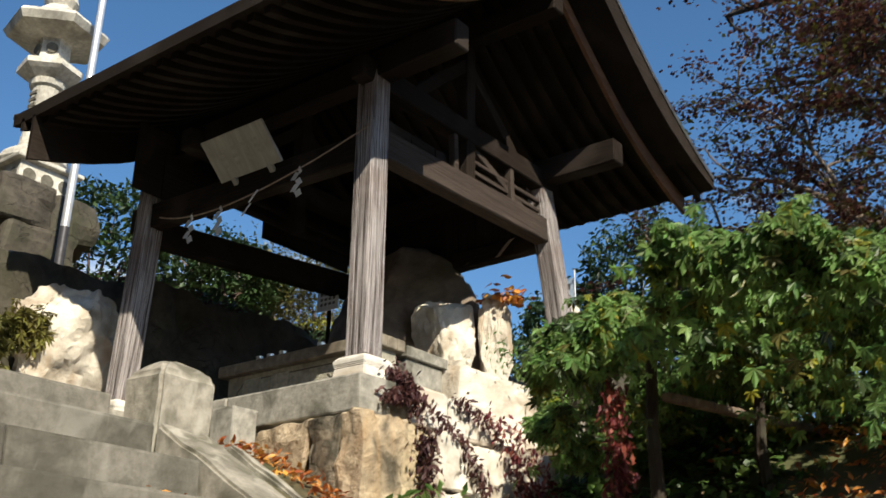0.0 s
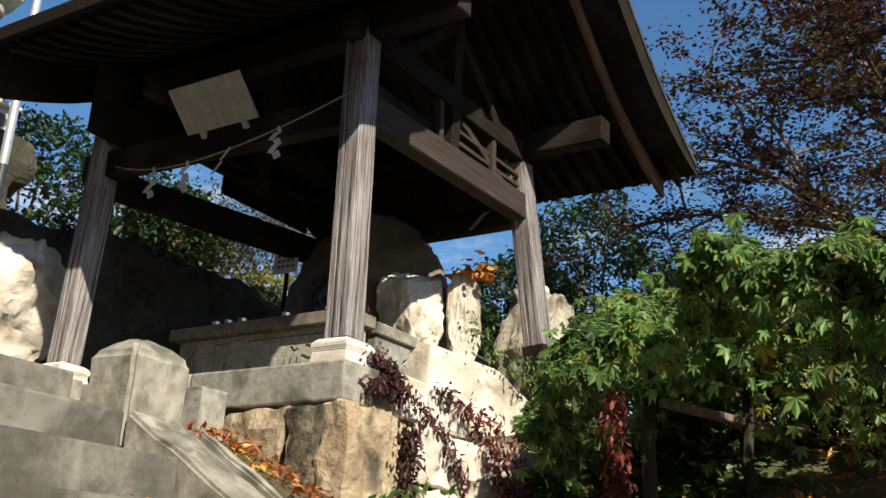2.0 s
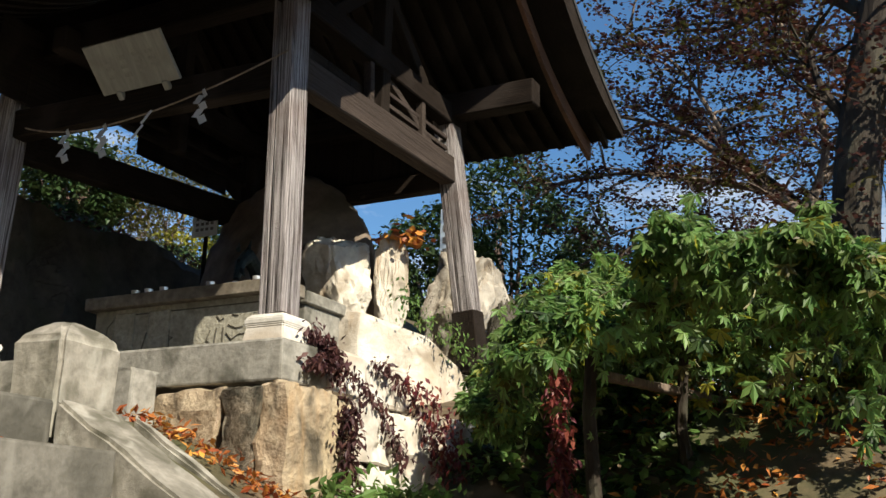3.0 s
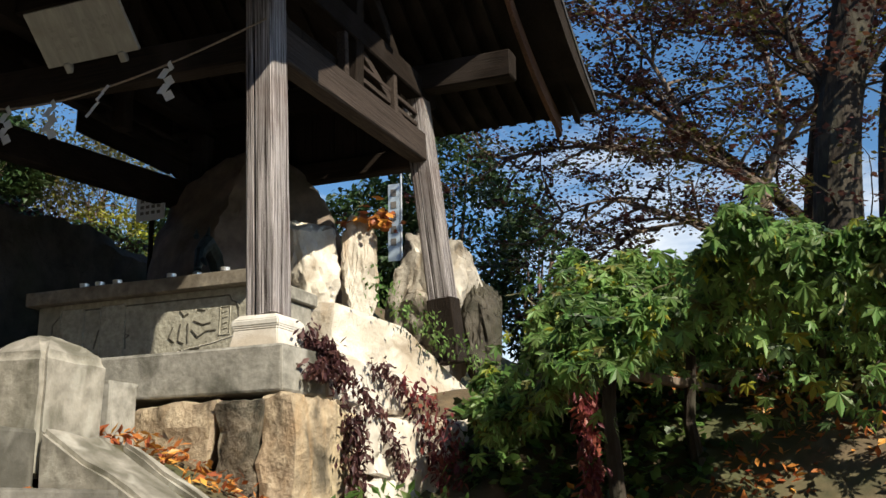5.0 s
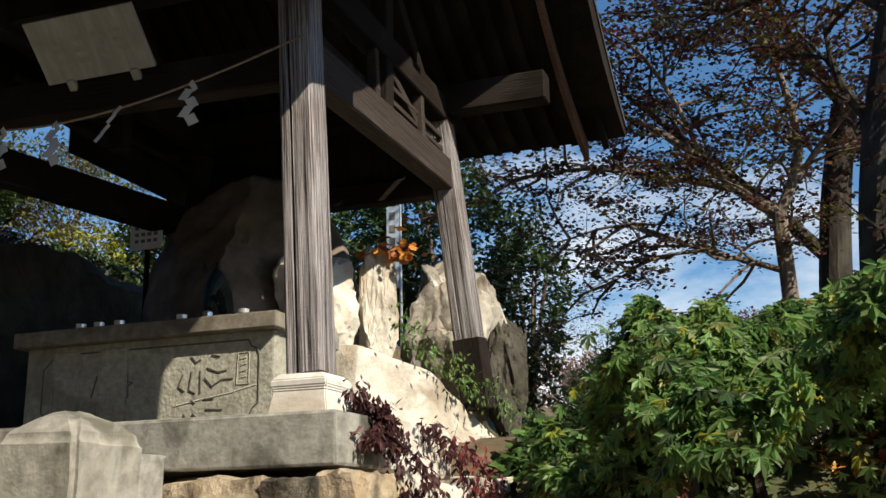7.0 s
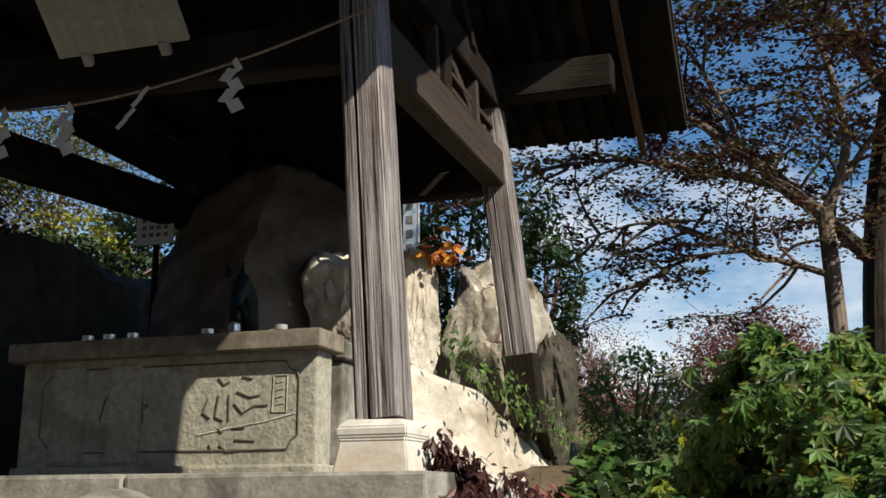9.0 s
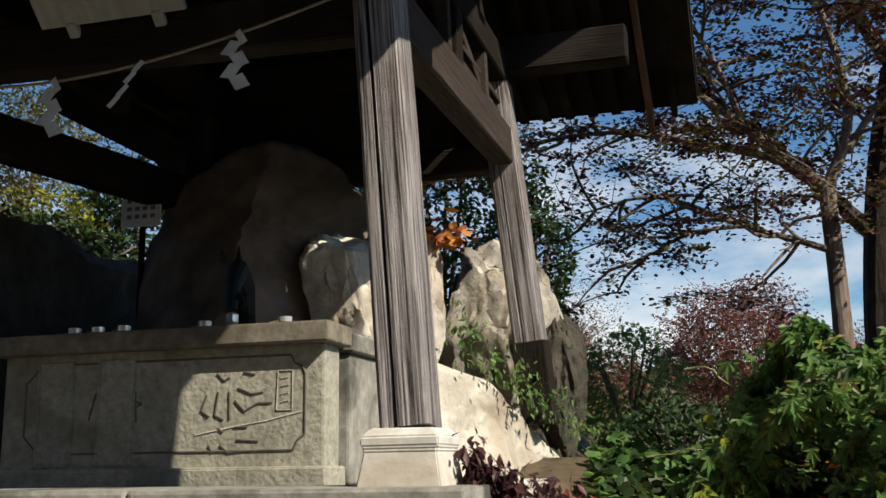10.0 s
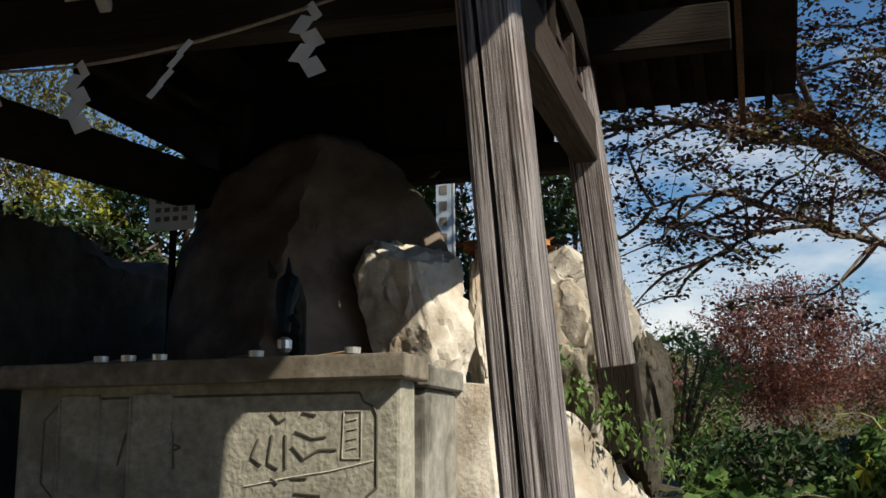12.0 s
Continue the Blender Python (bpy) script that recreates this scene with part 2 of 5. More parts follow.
M_PURPLE = surface("purple_maple_leaf", (0.045, 0.018, 0.022), (0.11, 0.045, 0.045), vary=0.4, through_light=0.3, **LEAF)
M_REDIVY = surface("crimson_ivy_leaf", (0.09, 0.016, 0.022), (0.24, 0.05, 0.05), vary=0.4, through_light=0.2, **LEAF)
M_FALLEN = surface("fallen_orange_leaf", (0.32, 0.09, 0.025), (0.55, 0.22, 0.06), vary=0.4, through_light=0.2, **LEAF)
M_YELLOW = surface("yellow_green_leaf", (0.18, 0.20, 0.02), (0.36, 0.34, 0.05), vary=0.3, through_light=0.35, **LEAF)
M_TWIG = surface("thin_twig", (0.09, 0.06, 0.05), (0.22, 0.15, 0.13), size=8, bump=0.3)
M_PALETWIG = surface("pale_vine_stem", (0.20, 0.19, 0.10), (0.36, 0.34, 0.20), size=8, bump=0.2)
M_BANNER = surface("pale_blue_banner", (0.45, 0.55, 0.66), (0.66, 0.75, 0.82), size=3, bump=0.1, through_light=0.3)

# ---- building helpers: the plan is drawn in units of U metres ----
U = 0.7714


def thing(name, place, label="", category="", group="", kind=""):
    ob = new(name)
    ob.location = Vector(place) * U
    ob.empty_display_size = 0.1
    return tagged(ob, label, category, group, kind)


def base_of(ob):
    m = Matrix.Translation(ob.location)
    return base_of(ob.parent) @ m if ob.parent else m


def link(name, mesh, material, parent=None, label="", smooth=False):
    """Links a mesh drawn in plan units, at its place in the world, under parent."""
    mesh.materials.append(material)
    if smooth:
        mesh.shade_smooth()
        mesh.set_sharp_from_angle(angle=radians(28))
    ob = new(name, mesh)
    if parent is not None:
        origin = base_of(parent).translation
        mesh.transform(Matrix.Translation(-origin) @ Matrix.Scale(U, 4))
        ob.parent = parent
    else:
        mesh.transform(Matrix.Scale(U, 4))
    if label:
        ob["label"] = label
    return ob


def part(name, bm, material, parent=None, label="", smooth=False):
    mesh = bpy.data.meshes.new(name)
    bm.normal_update()
    bm.to_mesh(mesh)
    bm.free()
    return link(name, mesh, material, parent, label, smooth)


def whole(name, bm, material, label, category, group="", kind="", smooth=False):
    return tagged(part(name, bm, material, None, "", smooth), label, category, group, kind)


def raw(name, verts, faces, material, parent=None, label="", smooth=False):
    mesh = bpy.data.meshes.new(name)
    mesh.from_pydata(verts if isinstance(verts, list) else verts.tolist(), [], faces if isinstance(faces, list) else faces.tolist())
    return link(name, mesh, material, parent, label, smooth)


def box(lo, hi, bevel=0.0, rough=0.0, seed=0, bm=None):
    """A box between two corners, with bevelled and slightly uneven edges."""
    own = bmesh.new()
    bmesh.ops.create_cube(own, size=1)
    lo, hi = Vector(lo), Vector(hi)
    for v in own.verts:
        v.co = Vector([(lo[i] + hi[i]) / 2 + v.co[i] * (hi[i] - lo[i]) for i in range(3)])
    if bevel:
        bmesh.ops.bevel(own, geom=own.edges[:], offset=bevel, segments=2, affect='EDGES', profile=0.6)
    if rough:
        r = random.Random(seed)
        for v in own.verts:
            v.co += Vector((r.uniform(-rough, rough), r.uniform(-rough, rough), r.uniform(-rough, rough)))
    if bm is None:
        return own
    join(bm, own)
    return bm


def join(bm, other):
    me = bpy.data.meshes.new("join")
    other.to_mesh(me)
    other.free()
    bm.from_mesh(me)
    bpy.data.meshes.remove(me)
    return bm


def bar(a, b, width, height, bevel=0.01, up=(0, 0, 1), taper=1.0, bm=None):
    """A squared timber from a to b."""
    a, b = Vector(a), Vector(b)
    z = (b - a).normalized()
    x = z.cross(Vector(up)).normalized()
    y = x.cross(z)
    own = bmesh.new()
    rings = []
    for p, k in ((a, 1.0), (b, taper)):
        rings.append([own.verts.new(p + x * (i * width * k / 2) + y * (j * height * k / 2)) for i, j in ((-1, -1), (1, -1), (1, 1), (-1, 1))])
    own.faces.new(rings[0][::-1])
    own.faces.new(rings[1])
    for i in range(4):
        own.faces.new((rings[0][i], rings[0][(i + 1) % 4], rings[1][(i + 1) % 4], rings[1][i]))
    bmesh.ops.recalc_face_normals(own, faces=own.faces[:])
    if bevel:
        bmesh.ops.bevel(own, geom=own.edges[:], offset=bevel, segments=1, affect='EDGES')
    return own if bm is None else join(bm, own)


def tube(points, radii, sides=8):
    """Vertices and faces of a round limb along points."""
    pts = [Vector(p) for p in points]
    vs, fs = [], []
    ref = Vector((0.31, 0.17, 0.93))
    for i, p in enumerate(pts):
        d = (pts[min(i + 1, len(pts) - 1)] - pts[max(i - 1, 0)]).normalized()
        x = d.cross(ref)
        x = x.normalized() if x.length > 1e-4 else Vector((1, 0, 0))
        y = d.cross(x)
        for k in range(sides):
            a = 2 * math.pi * k / sides
            vs.append(tuple(p + (x * math.cos(a) + y * math.sin(a)) * radii[i]))
    for i in range(len(pts) - 1):
        for k in range(sides):
            fs.append((i * sides + k, i * sides + (k + 1) % sides, (i + 1) * sides + (k + 1) % sides, (i + 1) * sides + k))
    fs.append(tuple(range(sides))[::-1])
    fs.append(tuple((len(pts) - 1) * sides + k for k in range(sides)))
    return vs, fs


def merge(lists):
    vs, fs = [], []
    for v, f in lists:
        n = len(vs)
        vs.extend(v)
        fs.extend(tuple(i + n for i in q) for q in f)
    return vs, fs


def lathe(profile, centre, sides=24, turn=0.0):
    """A turned body from (radius, height) pairs."""
    vs, fs = [], []
    for r, z in profile:
        for k in range(sides):
            a = 2 * math.pi * k / sides + turn
            vs.append((centre[0] + r * math.cos(a), centre[1] + r * math.sin(a), centre[2] + z))
    for i in range(len(profile) - 1):
        for k in range(sides):
            fs.append((i * sides + k, i * sides + (k + 1) % sides, (i + 1) * sides + (k + 1) % sides, (i + 1) * sides + k))
    fs.append(tuple(range(sides))[::-1])
    fs.append(tuple((len(profile) - 1) * sides + k for k in range(sides)))
    return vs, fs


def boulder(centre, size, seed, facets=18, level=5, rough=0.16, turn=0.0):
    """A rock: a ball cut by random planes into flat breaks, then chipped and worn with noise."""
    own = bmesh.new()
    bmesh.ops.create_icosphere(own, subdivisions=level, radius=1.0)
    r = random.Random(seed)
    cuts = []
    for _ in range(facets):
        n = Vector((r.gauss(0, 1), r.gauss(0, 1), r.gauss(0, 0.8))).normalized()
        cuts.append((n, r.uniform(0.58, 0.88)))
    off = Vector((seed * 3.1, seed * 1.7, seed * 0.9))
    rot = Matrix.Rotation(turn, 3, 'Z')
    for v in own.verts:
        p = v.co.copy()
        for n, d in cuts:
            over = p.dot(n) - d
            if over > 0:
                p -= n * over * 0.97
        crag = abs(noise.noise(p * 2.6 + off)) - 0.2
        near = noise.voronoi(p * 2.1 + off + 0.25 * noise.noise_vector(p * 3 + off))[0]
        crag += 0.55 * max(0.0, 0.10 - (near[1] - near[0])) / 0.10
        p *= 1.06 + rough * 0.7 * noise.fractal(p * 2.2 + off, 0.75, 2.1, 6) - rough * 0.8 * crag + 0.25 * rough * noise.noise(p * 11 + off)
        v.co = Vector(centre) + rot @ Vector((p.x * size[0], p.y * size[1], p.z * size[2])) * 1.06
    return own


LEAF_OVAL = ([(0, 0, 0), (0.22, 0.45, 0.03), (0, 1, -0.05), (-0.22, 0.45, 0.03)], [(0, 1, 2, 3)])

LEAF_WIDE = ([(0, 0, 0), (0.42, 0.12, 0.02), (0.28, 0.45, 0.05), (0.40, 0.78, 0.0), (0, 1, -0.05), (-0.40, 0.78, 0.0), (-0.28, 0.45, 0.05), (-0.42, 0.12, 0.02)], [(0, 1, 2, 6, 7), (2, 3, 4, 5, 6)])


def palmate(lobes):
    """A lobed leaf: one pointed oval a lobe, from (angle, length, half width)."""
    vs, fs = [], []
    for angle, length, half in lobes:
        c, s = math.cos(radians(angle)), math.sin(radians(angle))
        n = len(vs)
        for x, y, z in ((0, 0, 0), (half, length * 0.55, 0.03), (0, length, -0.07), (-half, length * 0.55, 0.03)):
            vs.append((x * c + y * s, y * c - x * s, z))
        fs.append((n, n + 1, n + 2, n + 3))
    return vs, fs


LEAF_HAND = palmate(((0, 1.0, 0.17), (40, 0.9, 0.155), (-40, 0.9, 0.155), (84, 0.64, 0.13), (-84, 0.64, 0.13)))


def leaves(places, size, rng, shape=LEAF_OVAL, droop=0.35, spread=0.35, sway=1.0):
    """Many leaves in one list, one at each place, hanging and turned by chance."""
    pv, pf = np.array(shape[0], float), shape[1]
    n, k = len(places), len(pv)
    places = np.asarray(places, float)
    yaw = rng.uniform(0, 2 * np.pi, n)
    tilt = rng.normal(-droop, 0.5 * sway, n)
    roll = rng.normal(0, 0.6 * sway, n)
    s = size * rng.uniform(1 - spread, 1 + spread, n)
    cy, sy, ct, st, cr, sr = np.cos(yaw), np.sin(yaw), np.cos(tilt), np.sin(tilt), np.cos(roll), np.sin(roll)
    x, y, z = (pv[None, :, i] * s[:, None] for i in range(3))
    x, z = x * cr[:, None] + z * sr[:, None], -x * sr[:, None] + z * cr[:, None]
    y, z = y * ct[:, None] - z * st[:, None], y * st[:, None] + z * ct[:, None]
    x, y = x * cy[:, None] - y * sy[:, None], x * sy[:, None] + y * cy[:, None]
    v = np.stack([x, y, z], -1) + places[:, None, :]
    f = [tuple(i + j * k for i in q) for j in range(n) for q in pf]
    return v.reshape(-1, 3), f


def clumps(rng, centres, radius, count, flat=0.6):
    """Leaf places: count round each centre, in an uneven flattened cloud."""
    c = np.repeat(np.asarray(centres, float), count, 0)
    d = rng.normal(0, 1, c.shape) * radius * rng.uniform(0.5, 1.2, (len(centres), 1)).repeat(count, 0)
    d[:, 2] *= flat
    return c + d


def grow(start, way, length, radius, depth, rng, out, tips, bend=0.25, forks=(2, 3), wide=0.65, rise=0.08, shrink=0.72, least=0.0):
    """A limb that bends, tapers and forks; limbs go into out and the ends of twigs into tips."""
    pts, d = [Vector(start)], Vector(way).normalized()
    n = 5
    for i in range(n):
        d = (d + Vector((rng.normal(0, bend), rng.normal(0, bend), rng.normal(0, bend) + rise)) * 0.5).normalized()
        pts.append(pts[-1] + d * (length / n))
    radii = [max(least, radius * (1 - 0.42 * i / n)) for i in range(n + 1)]
    out.append(tube(pts, radii, 9 if depth > 3 else 6 if depth > 1 else 4))
    if depth <= 2:
        tips.extend(tuple(p) for p in pts[2:])
    if depth == 0:
        return
    for k in range(rng.integers(forks[0], forks[1] + 1)):
        at = pts[-1] if k == 0 else pts[rng.integers(2, n + 1)]
        side = Vector((rng.normal(0, 1), rng.normal(0, 1), rng.normal(0, 0.6)))
        side -= d * side.dot(d)
        w = (d + side.normalized() * wide * rng.uniform(0.6, 1.3)).normalized()
        grow(at, w, length * shrink * rng.uniform(0.8, 1.15), radii[-1] * (0.85 if k == 0 else 0.62), depth - 1, rng, out, tips, bend, forks, wide, rise, shrink, least)


# ---- ground ----
def ease(a, b, x):
    k = min(1.0, max(0.0, (x - a) / (b - a)))
    return k * k * (3 - 2 * k)


def ground_height(x, y):
    stair = max(-9.0, min(3.35, 2.75 + 0.60 * (y + 0.44))) - 0.6
    bank = 2.78 + 0.5 * max(-1.6, min(0.3, y - 0.1)) + 0.36 * max(-12.5, min(0.0, y + 1.5))
    z = stair + (bank - stair) * ease(-2.0, -1.6, x)
    z = max(z, z + (3.15 - z) * ease(-0.4, -0.1, x) * ease(-0.4, -0.1, y))
    z = max(z, z + (3.7 + 0.06 * y - z) * ease(0.8, 4.0, x))
    z = max(z, z + (5.4 - z) * ease(2.8, 5.2, x) * ease(0.6, 2.6, y))
    z = max(z, z + (5.6 + 0.6 * ease(3.5, 5.0, x) - z) * ease(4.3, 6.0, y)) + 1.9 * ease(6.3, 11, y)
    far = math.hypot(x, y)
    z += 0.10 * noise.noise(Vector((x * 0.9, y * 0.9, 0))) * ease(1.5, 4, abs(x + 1))
    if far > 22:
        rise = 0.07 if x > 0 else 0.0
        z += (far - 22) * rise * ease(22, 60, far) * (0.6 + noise.noise(Vector((x * 0.02, y * 0.02, 3))))
    return z


def make_ground():
    n = 150
    axis = [math.sinh((i / n * 2 - 1) * 7.2) * 2.2 for i in range(n + 1)]
    vs = [(x + 1.0, y, ground_height(x + 1.0, y)) for y in axis for x in axis]
    fs = [(j * (n + 1) + i, j * (n + 1) + i + 1, (j + 1) * (n + 1) + i + 1, (j + 1) * (n + 1) + i) for j in range(n) for i in range(n)]
    tagged(raw("ground", vs, fs, M_EARTH, smooth=True), "leaf-strewn brown earth of the wooded slope", "ground", kind="structure")


make_ground()

# ---- stairs ----
RISE, TREAD, NOSE_Y, NOSE_Z = 0.332, 0.565, 0.19, 2.955
stairs = thing("stairs", (-5.5, 0.6, 3.0), "worn grey stone stairs with low stone kerb", "stairs", kind="structure")
for i in range(-1, 17):
    y0, top = NOSE_Y - i * TREAD, NOSE_Z - i * RISE - (0.04 if i < 0 else 0.0)
    deep = TREAD + 0.10 if i >= 0 else 4.0
    cut = -1.98
    rng_step = random.Random(i)
    while cut > -9.5:
        wide = rng_step.uniform(1.3, 2.4)
        b = box((cut - wide + 0.006, y0 + rng_step.uniform(-0.008, 0.008), top - RISE - 0.2), (cut - 0.006, y0 + deep, top + rng_step.uniform(-0.006, 0.006)), 0.022, 0.004, i)
        part("step_stone", b, M_STEP, stairs)
        cut -= wide


def make_kerb():
    kerb = thing("stair_kerb", (-1.9, -2.0, 1.6), "sloping grey stone kerb beside the stairs", "kerb", kind="structure")
    n = 7
    for i in range(n):
        y1, y0 = 0.20 - i * 1.3, 0.20 - (i + 1) * 1.3 + 0.012
        for name, xa, xb, lift in (("kerb_stone", -1.97, -1.46, 0.0), ("edging_stone", -1.30, -1.14, -0.04)):
            b = bmesh.new()
            vs = []
            for y in (y0, y1):
                z = 2.975 + (y - 0.2) * RISE / TREAD + lift
                vs.append([b.verts.new(p) for p in ((xa, y, z), (xb, y, z - 0.03), (xb, y, z - 0.7), (xa, y, z - 0.7))])
            b.faces.new(vs[0])
            b.faces.new(vs[1][::-1])
            for k in range(4):
                b.faces.new((vs[0][k], vs[1][k], vs[1][(k + 1) % 4], vs[0][(k + 1) % 4]))
            bmesh.ops.recalc_face_normals(b, faces=b.faces[:])
            bmesh.ops.bevel(b, geom=b.edges[:], offset=0.025, segments=2, affect='EDGES')
            for _ in range(2):
                bmesh.ops.subdivide_edges(b, edges=[e for e in b.edges if e.calc_length() > 0.09], cuts=2, use_grid_fill=True)
            for v in b.verts:
                v.co += 0.02 * Vector((noise.fractal(v.co * 4, 0.9, 2, 4), 0.3 * noise.noise(v.co * 5), noise.fractal(v.co * 4 + Vector((7, 0, 0)), 0.9, 2, 4)))
            part(name, b, M_KERB, kerb, smooth=True)


make_kerb()


def make_bollard():
    """Squat square stone with a low cushion top."""
    b = bmesh.new()
    rings = []
    x0, x1, y0, y1 = -1.97, -1.45, 0.20, 0.655
    for k, z in ((0.0, 2.7), (0.0, 3.37), (0.05, 3.43), (0.13, 3.485)):
        rings.append([b.verts.new(p) for p in ((x0 + k, y0 + k, z), (x1 - k, y0 + k, z), (x1 - k, y1 - k, z), (x0 + k, y1 - k, z))])
    apex = b.verts.new(((x0 + x1) / 2, (y0 + y1) / 2, 3.52))
    for i in range(3):
        for k in range(4):
            b.faces.new((rings[i][k], rings[i][(k + 1) % 4], rings[i + 1][(k + 1) % 4], rings[i + 1][k]))
    for k in range(4):
        b.faces.new((rings[3][k], rings[3][(k + 1) % 4], apex))
    b.faces.new(rings[0][::-1])
    bmesh.ops.bevel(b, geom=b.edges[:], offset=0.03, segments=3, affect='EDGES')
    for _ in range(2):
        bmesh.ops.subdivide_edges(b, edges=[e for e in b.edges if e.calc_length() > 0.09], cuts=1, use_grid_fill=True)
    for v in b.verts:
        v.co += 0.014 * Vector((noise.fractal(v.co * 5, 0.9, 2, 4), noise.fractal(v.co * 5 + Vector((9, 0, 0)), 0.9, 2, 4), noise.noise(v.co * 6)))
    whole("stone_bollard", b, M_KERB, "squat weathered stone post with a low rounded top", "stone post", smooth=True)


make_bollard()

# ---- stone base of the pavilion ----
retaining = thing("retaining_wall", (-0.4, 0.5, 2.6), "rough tan boulders under the pavilion slab", "retaining wall", kind="structure")


def wall_stone(lo, hi, seed, material=M_TAN, name="stone"):
    b = box(lo, hi, 0.04, 0.0)
    for _ in range(2):
        bmesh.ops.subdivide_edges(b, edges=[e for e in b.edges if e.calc_length() > 0.06], cuts=2, use_grid_fill=True)
    r = random.Random(seed)
    c = (Vector(lo) + Vector(hi)) / 2
    off = Vector((seed * 2.3, seed, 0))
    sx, sy = r.uniform(-0.12, 0.12), r.uniform(-0.08, 0.08)
    for v in b.verts:
        h = v.co.z - c.z
        crag = abs(noise.noise(v.co * 3.4 + off))
        v.co += Vector((sy * h, sx * h, 0)) + 0.06 * Vector((noise.fractal(v.co * 3 + off, 0.9, 2.1, 4), noise.fractal(v.co * 3.3 - off, 0.9, 2.1, 4), 0.5 * noise.noise(v.co * 2.7 + off * 2)))
        v.co += (v.co - c).normalized() * (-0.09 * crag + 0.016 * noise.noise(v.co * 18))
    return part(name, b, material, retaining, smooth=True)


wall_stone((-0.60, 0.05, 2.5), (0.1, 0.76, 3.25), 1)
wall_stone((-0.64, -0.30, 2.1), (-0.05, 0.03, 3.22), 3, M_MOSSY)
wall_stone((-0.62, -0.58, 2.0), (-0.05, -0.31, 3.26), 9)
wall_stone((-0.05, -0.50, 2.2), (0.44, -0.05, 3.24), 4)
wall_stone((0.45, -0.52, 2.75), (0.98, -0.05, 3.25), 5, M_PALE)
wall_stone((0.45, -0.56, 2.1), (1.05, -0.05, 2.75), 6, M_PALE)
wall_stone((0.98, -0.52, 2.5), (1.7, -0.05, 3.22), 7, M_PALE)
wall_stone((1.7, -0.55, 2.5), (2.6, -0.02, 3.3), 8, M_ROCK)
slab = thing("pavilion_base", (0, 1.2, 3.27), "grey dressed stone slabs edging the pavilion floor", "stone base", kind="structure")
part("slab", box((-0.44, -0.38, 3.28), (0.18, 1.25, 3.60), 0.02, 0.004, 1), M_SLAB, slab)
part("slab", box((-0.44, 1.262, 3.28), (0.18, 4.1, 3.60), 0.02, 0.004, 2), M_SLAB, slab)
# same stone as the grey slabs, with sunlight put in as a paler colour
part("slab", box((0.192, -0.40, 3.27), (0.72, 0.30, 3.63), 0.03, 0.012, 3), M_PALE, slab, "slab stone coloured paler for its sunlit side")
part("slab", box((0.732, -0.42, 3.26), (1.45, 0.30, 3.60), 0.03, 0.012, 4), M_PALE, slab, "slab stone coloured paler for its sunlit side")
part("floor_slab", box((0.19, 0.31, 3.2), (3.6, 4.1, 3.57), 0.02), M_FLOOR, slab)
whole("low_stone_block", box((-0.88, 0.63, 2.6), (-0.60, 0.92, 3.37), 0.03, 0.008, 5), M_SLAB, "small rough grey stone block beside the slab", "stone block")
tagged(part("landing_edge", box((-1.9, 2.6, 3.0), (-0.45, 4.2, 3.62), 0.03, 0.006, 7), M_KERB), "mossy stone kerb under the far post", "kerb", kind="structure")

# ---- pavilion ----
pavilion = thing("water_pavilion", (1.8, 1.6, 3.6), "old timber pavilion with leaning weathered posts and dark curved roof", "pavilion")
POSTS = {"near": ((0, 0, 3.88), (0.105, 0.10)), "right": ((3.74, 0.05, 4.2), (-0.095, 0.09)), "left": ((0.0, 3.53, 3.95), (0.07, 0.035)), "back": ((3.74, 3.25, 3.9), (-0.095, -0.06))}
TOP = 7.0


def post_at(key, z):
    (x, y, z0), (a, b) = POSTS[key]
    if key == "right":
        z0 = 3.92
    return Vector((x + a * (z - z0), y + b * (z - z0), z))


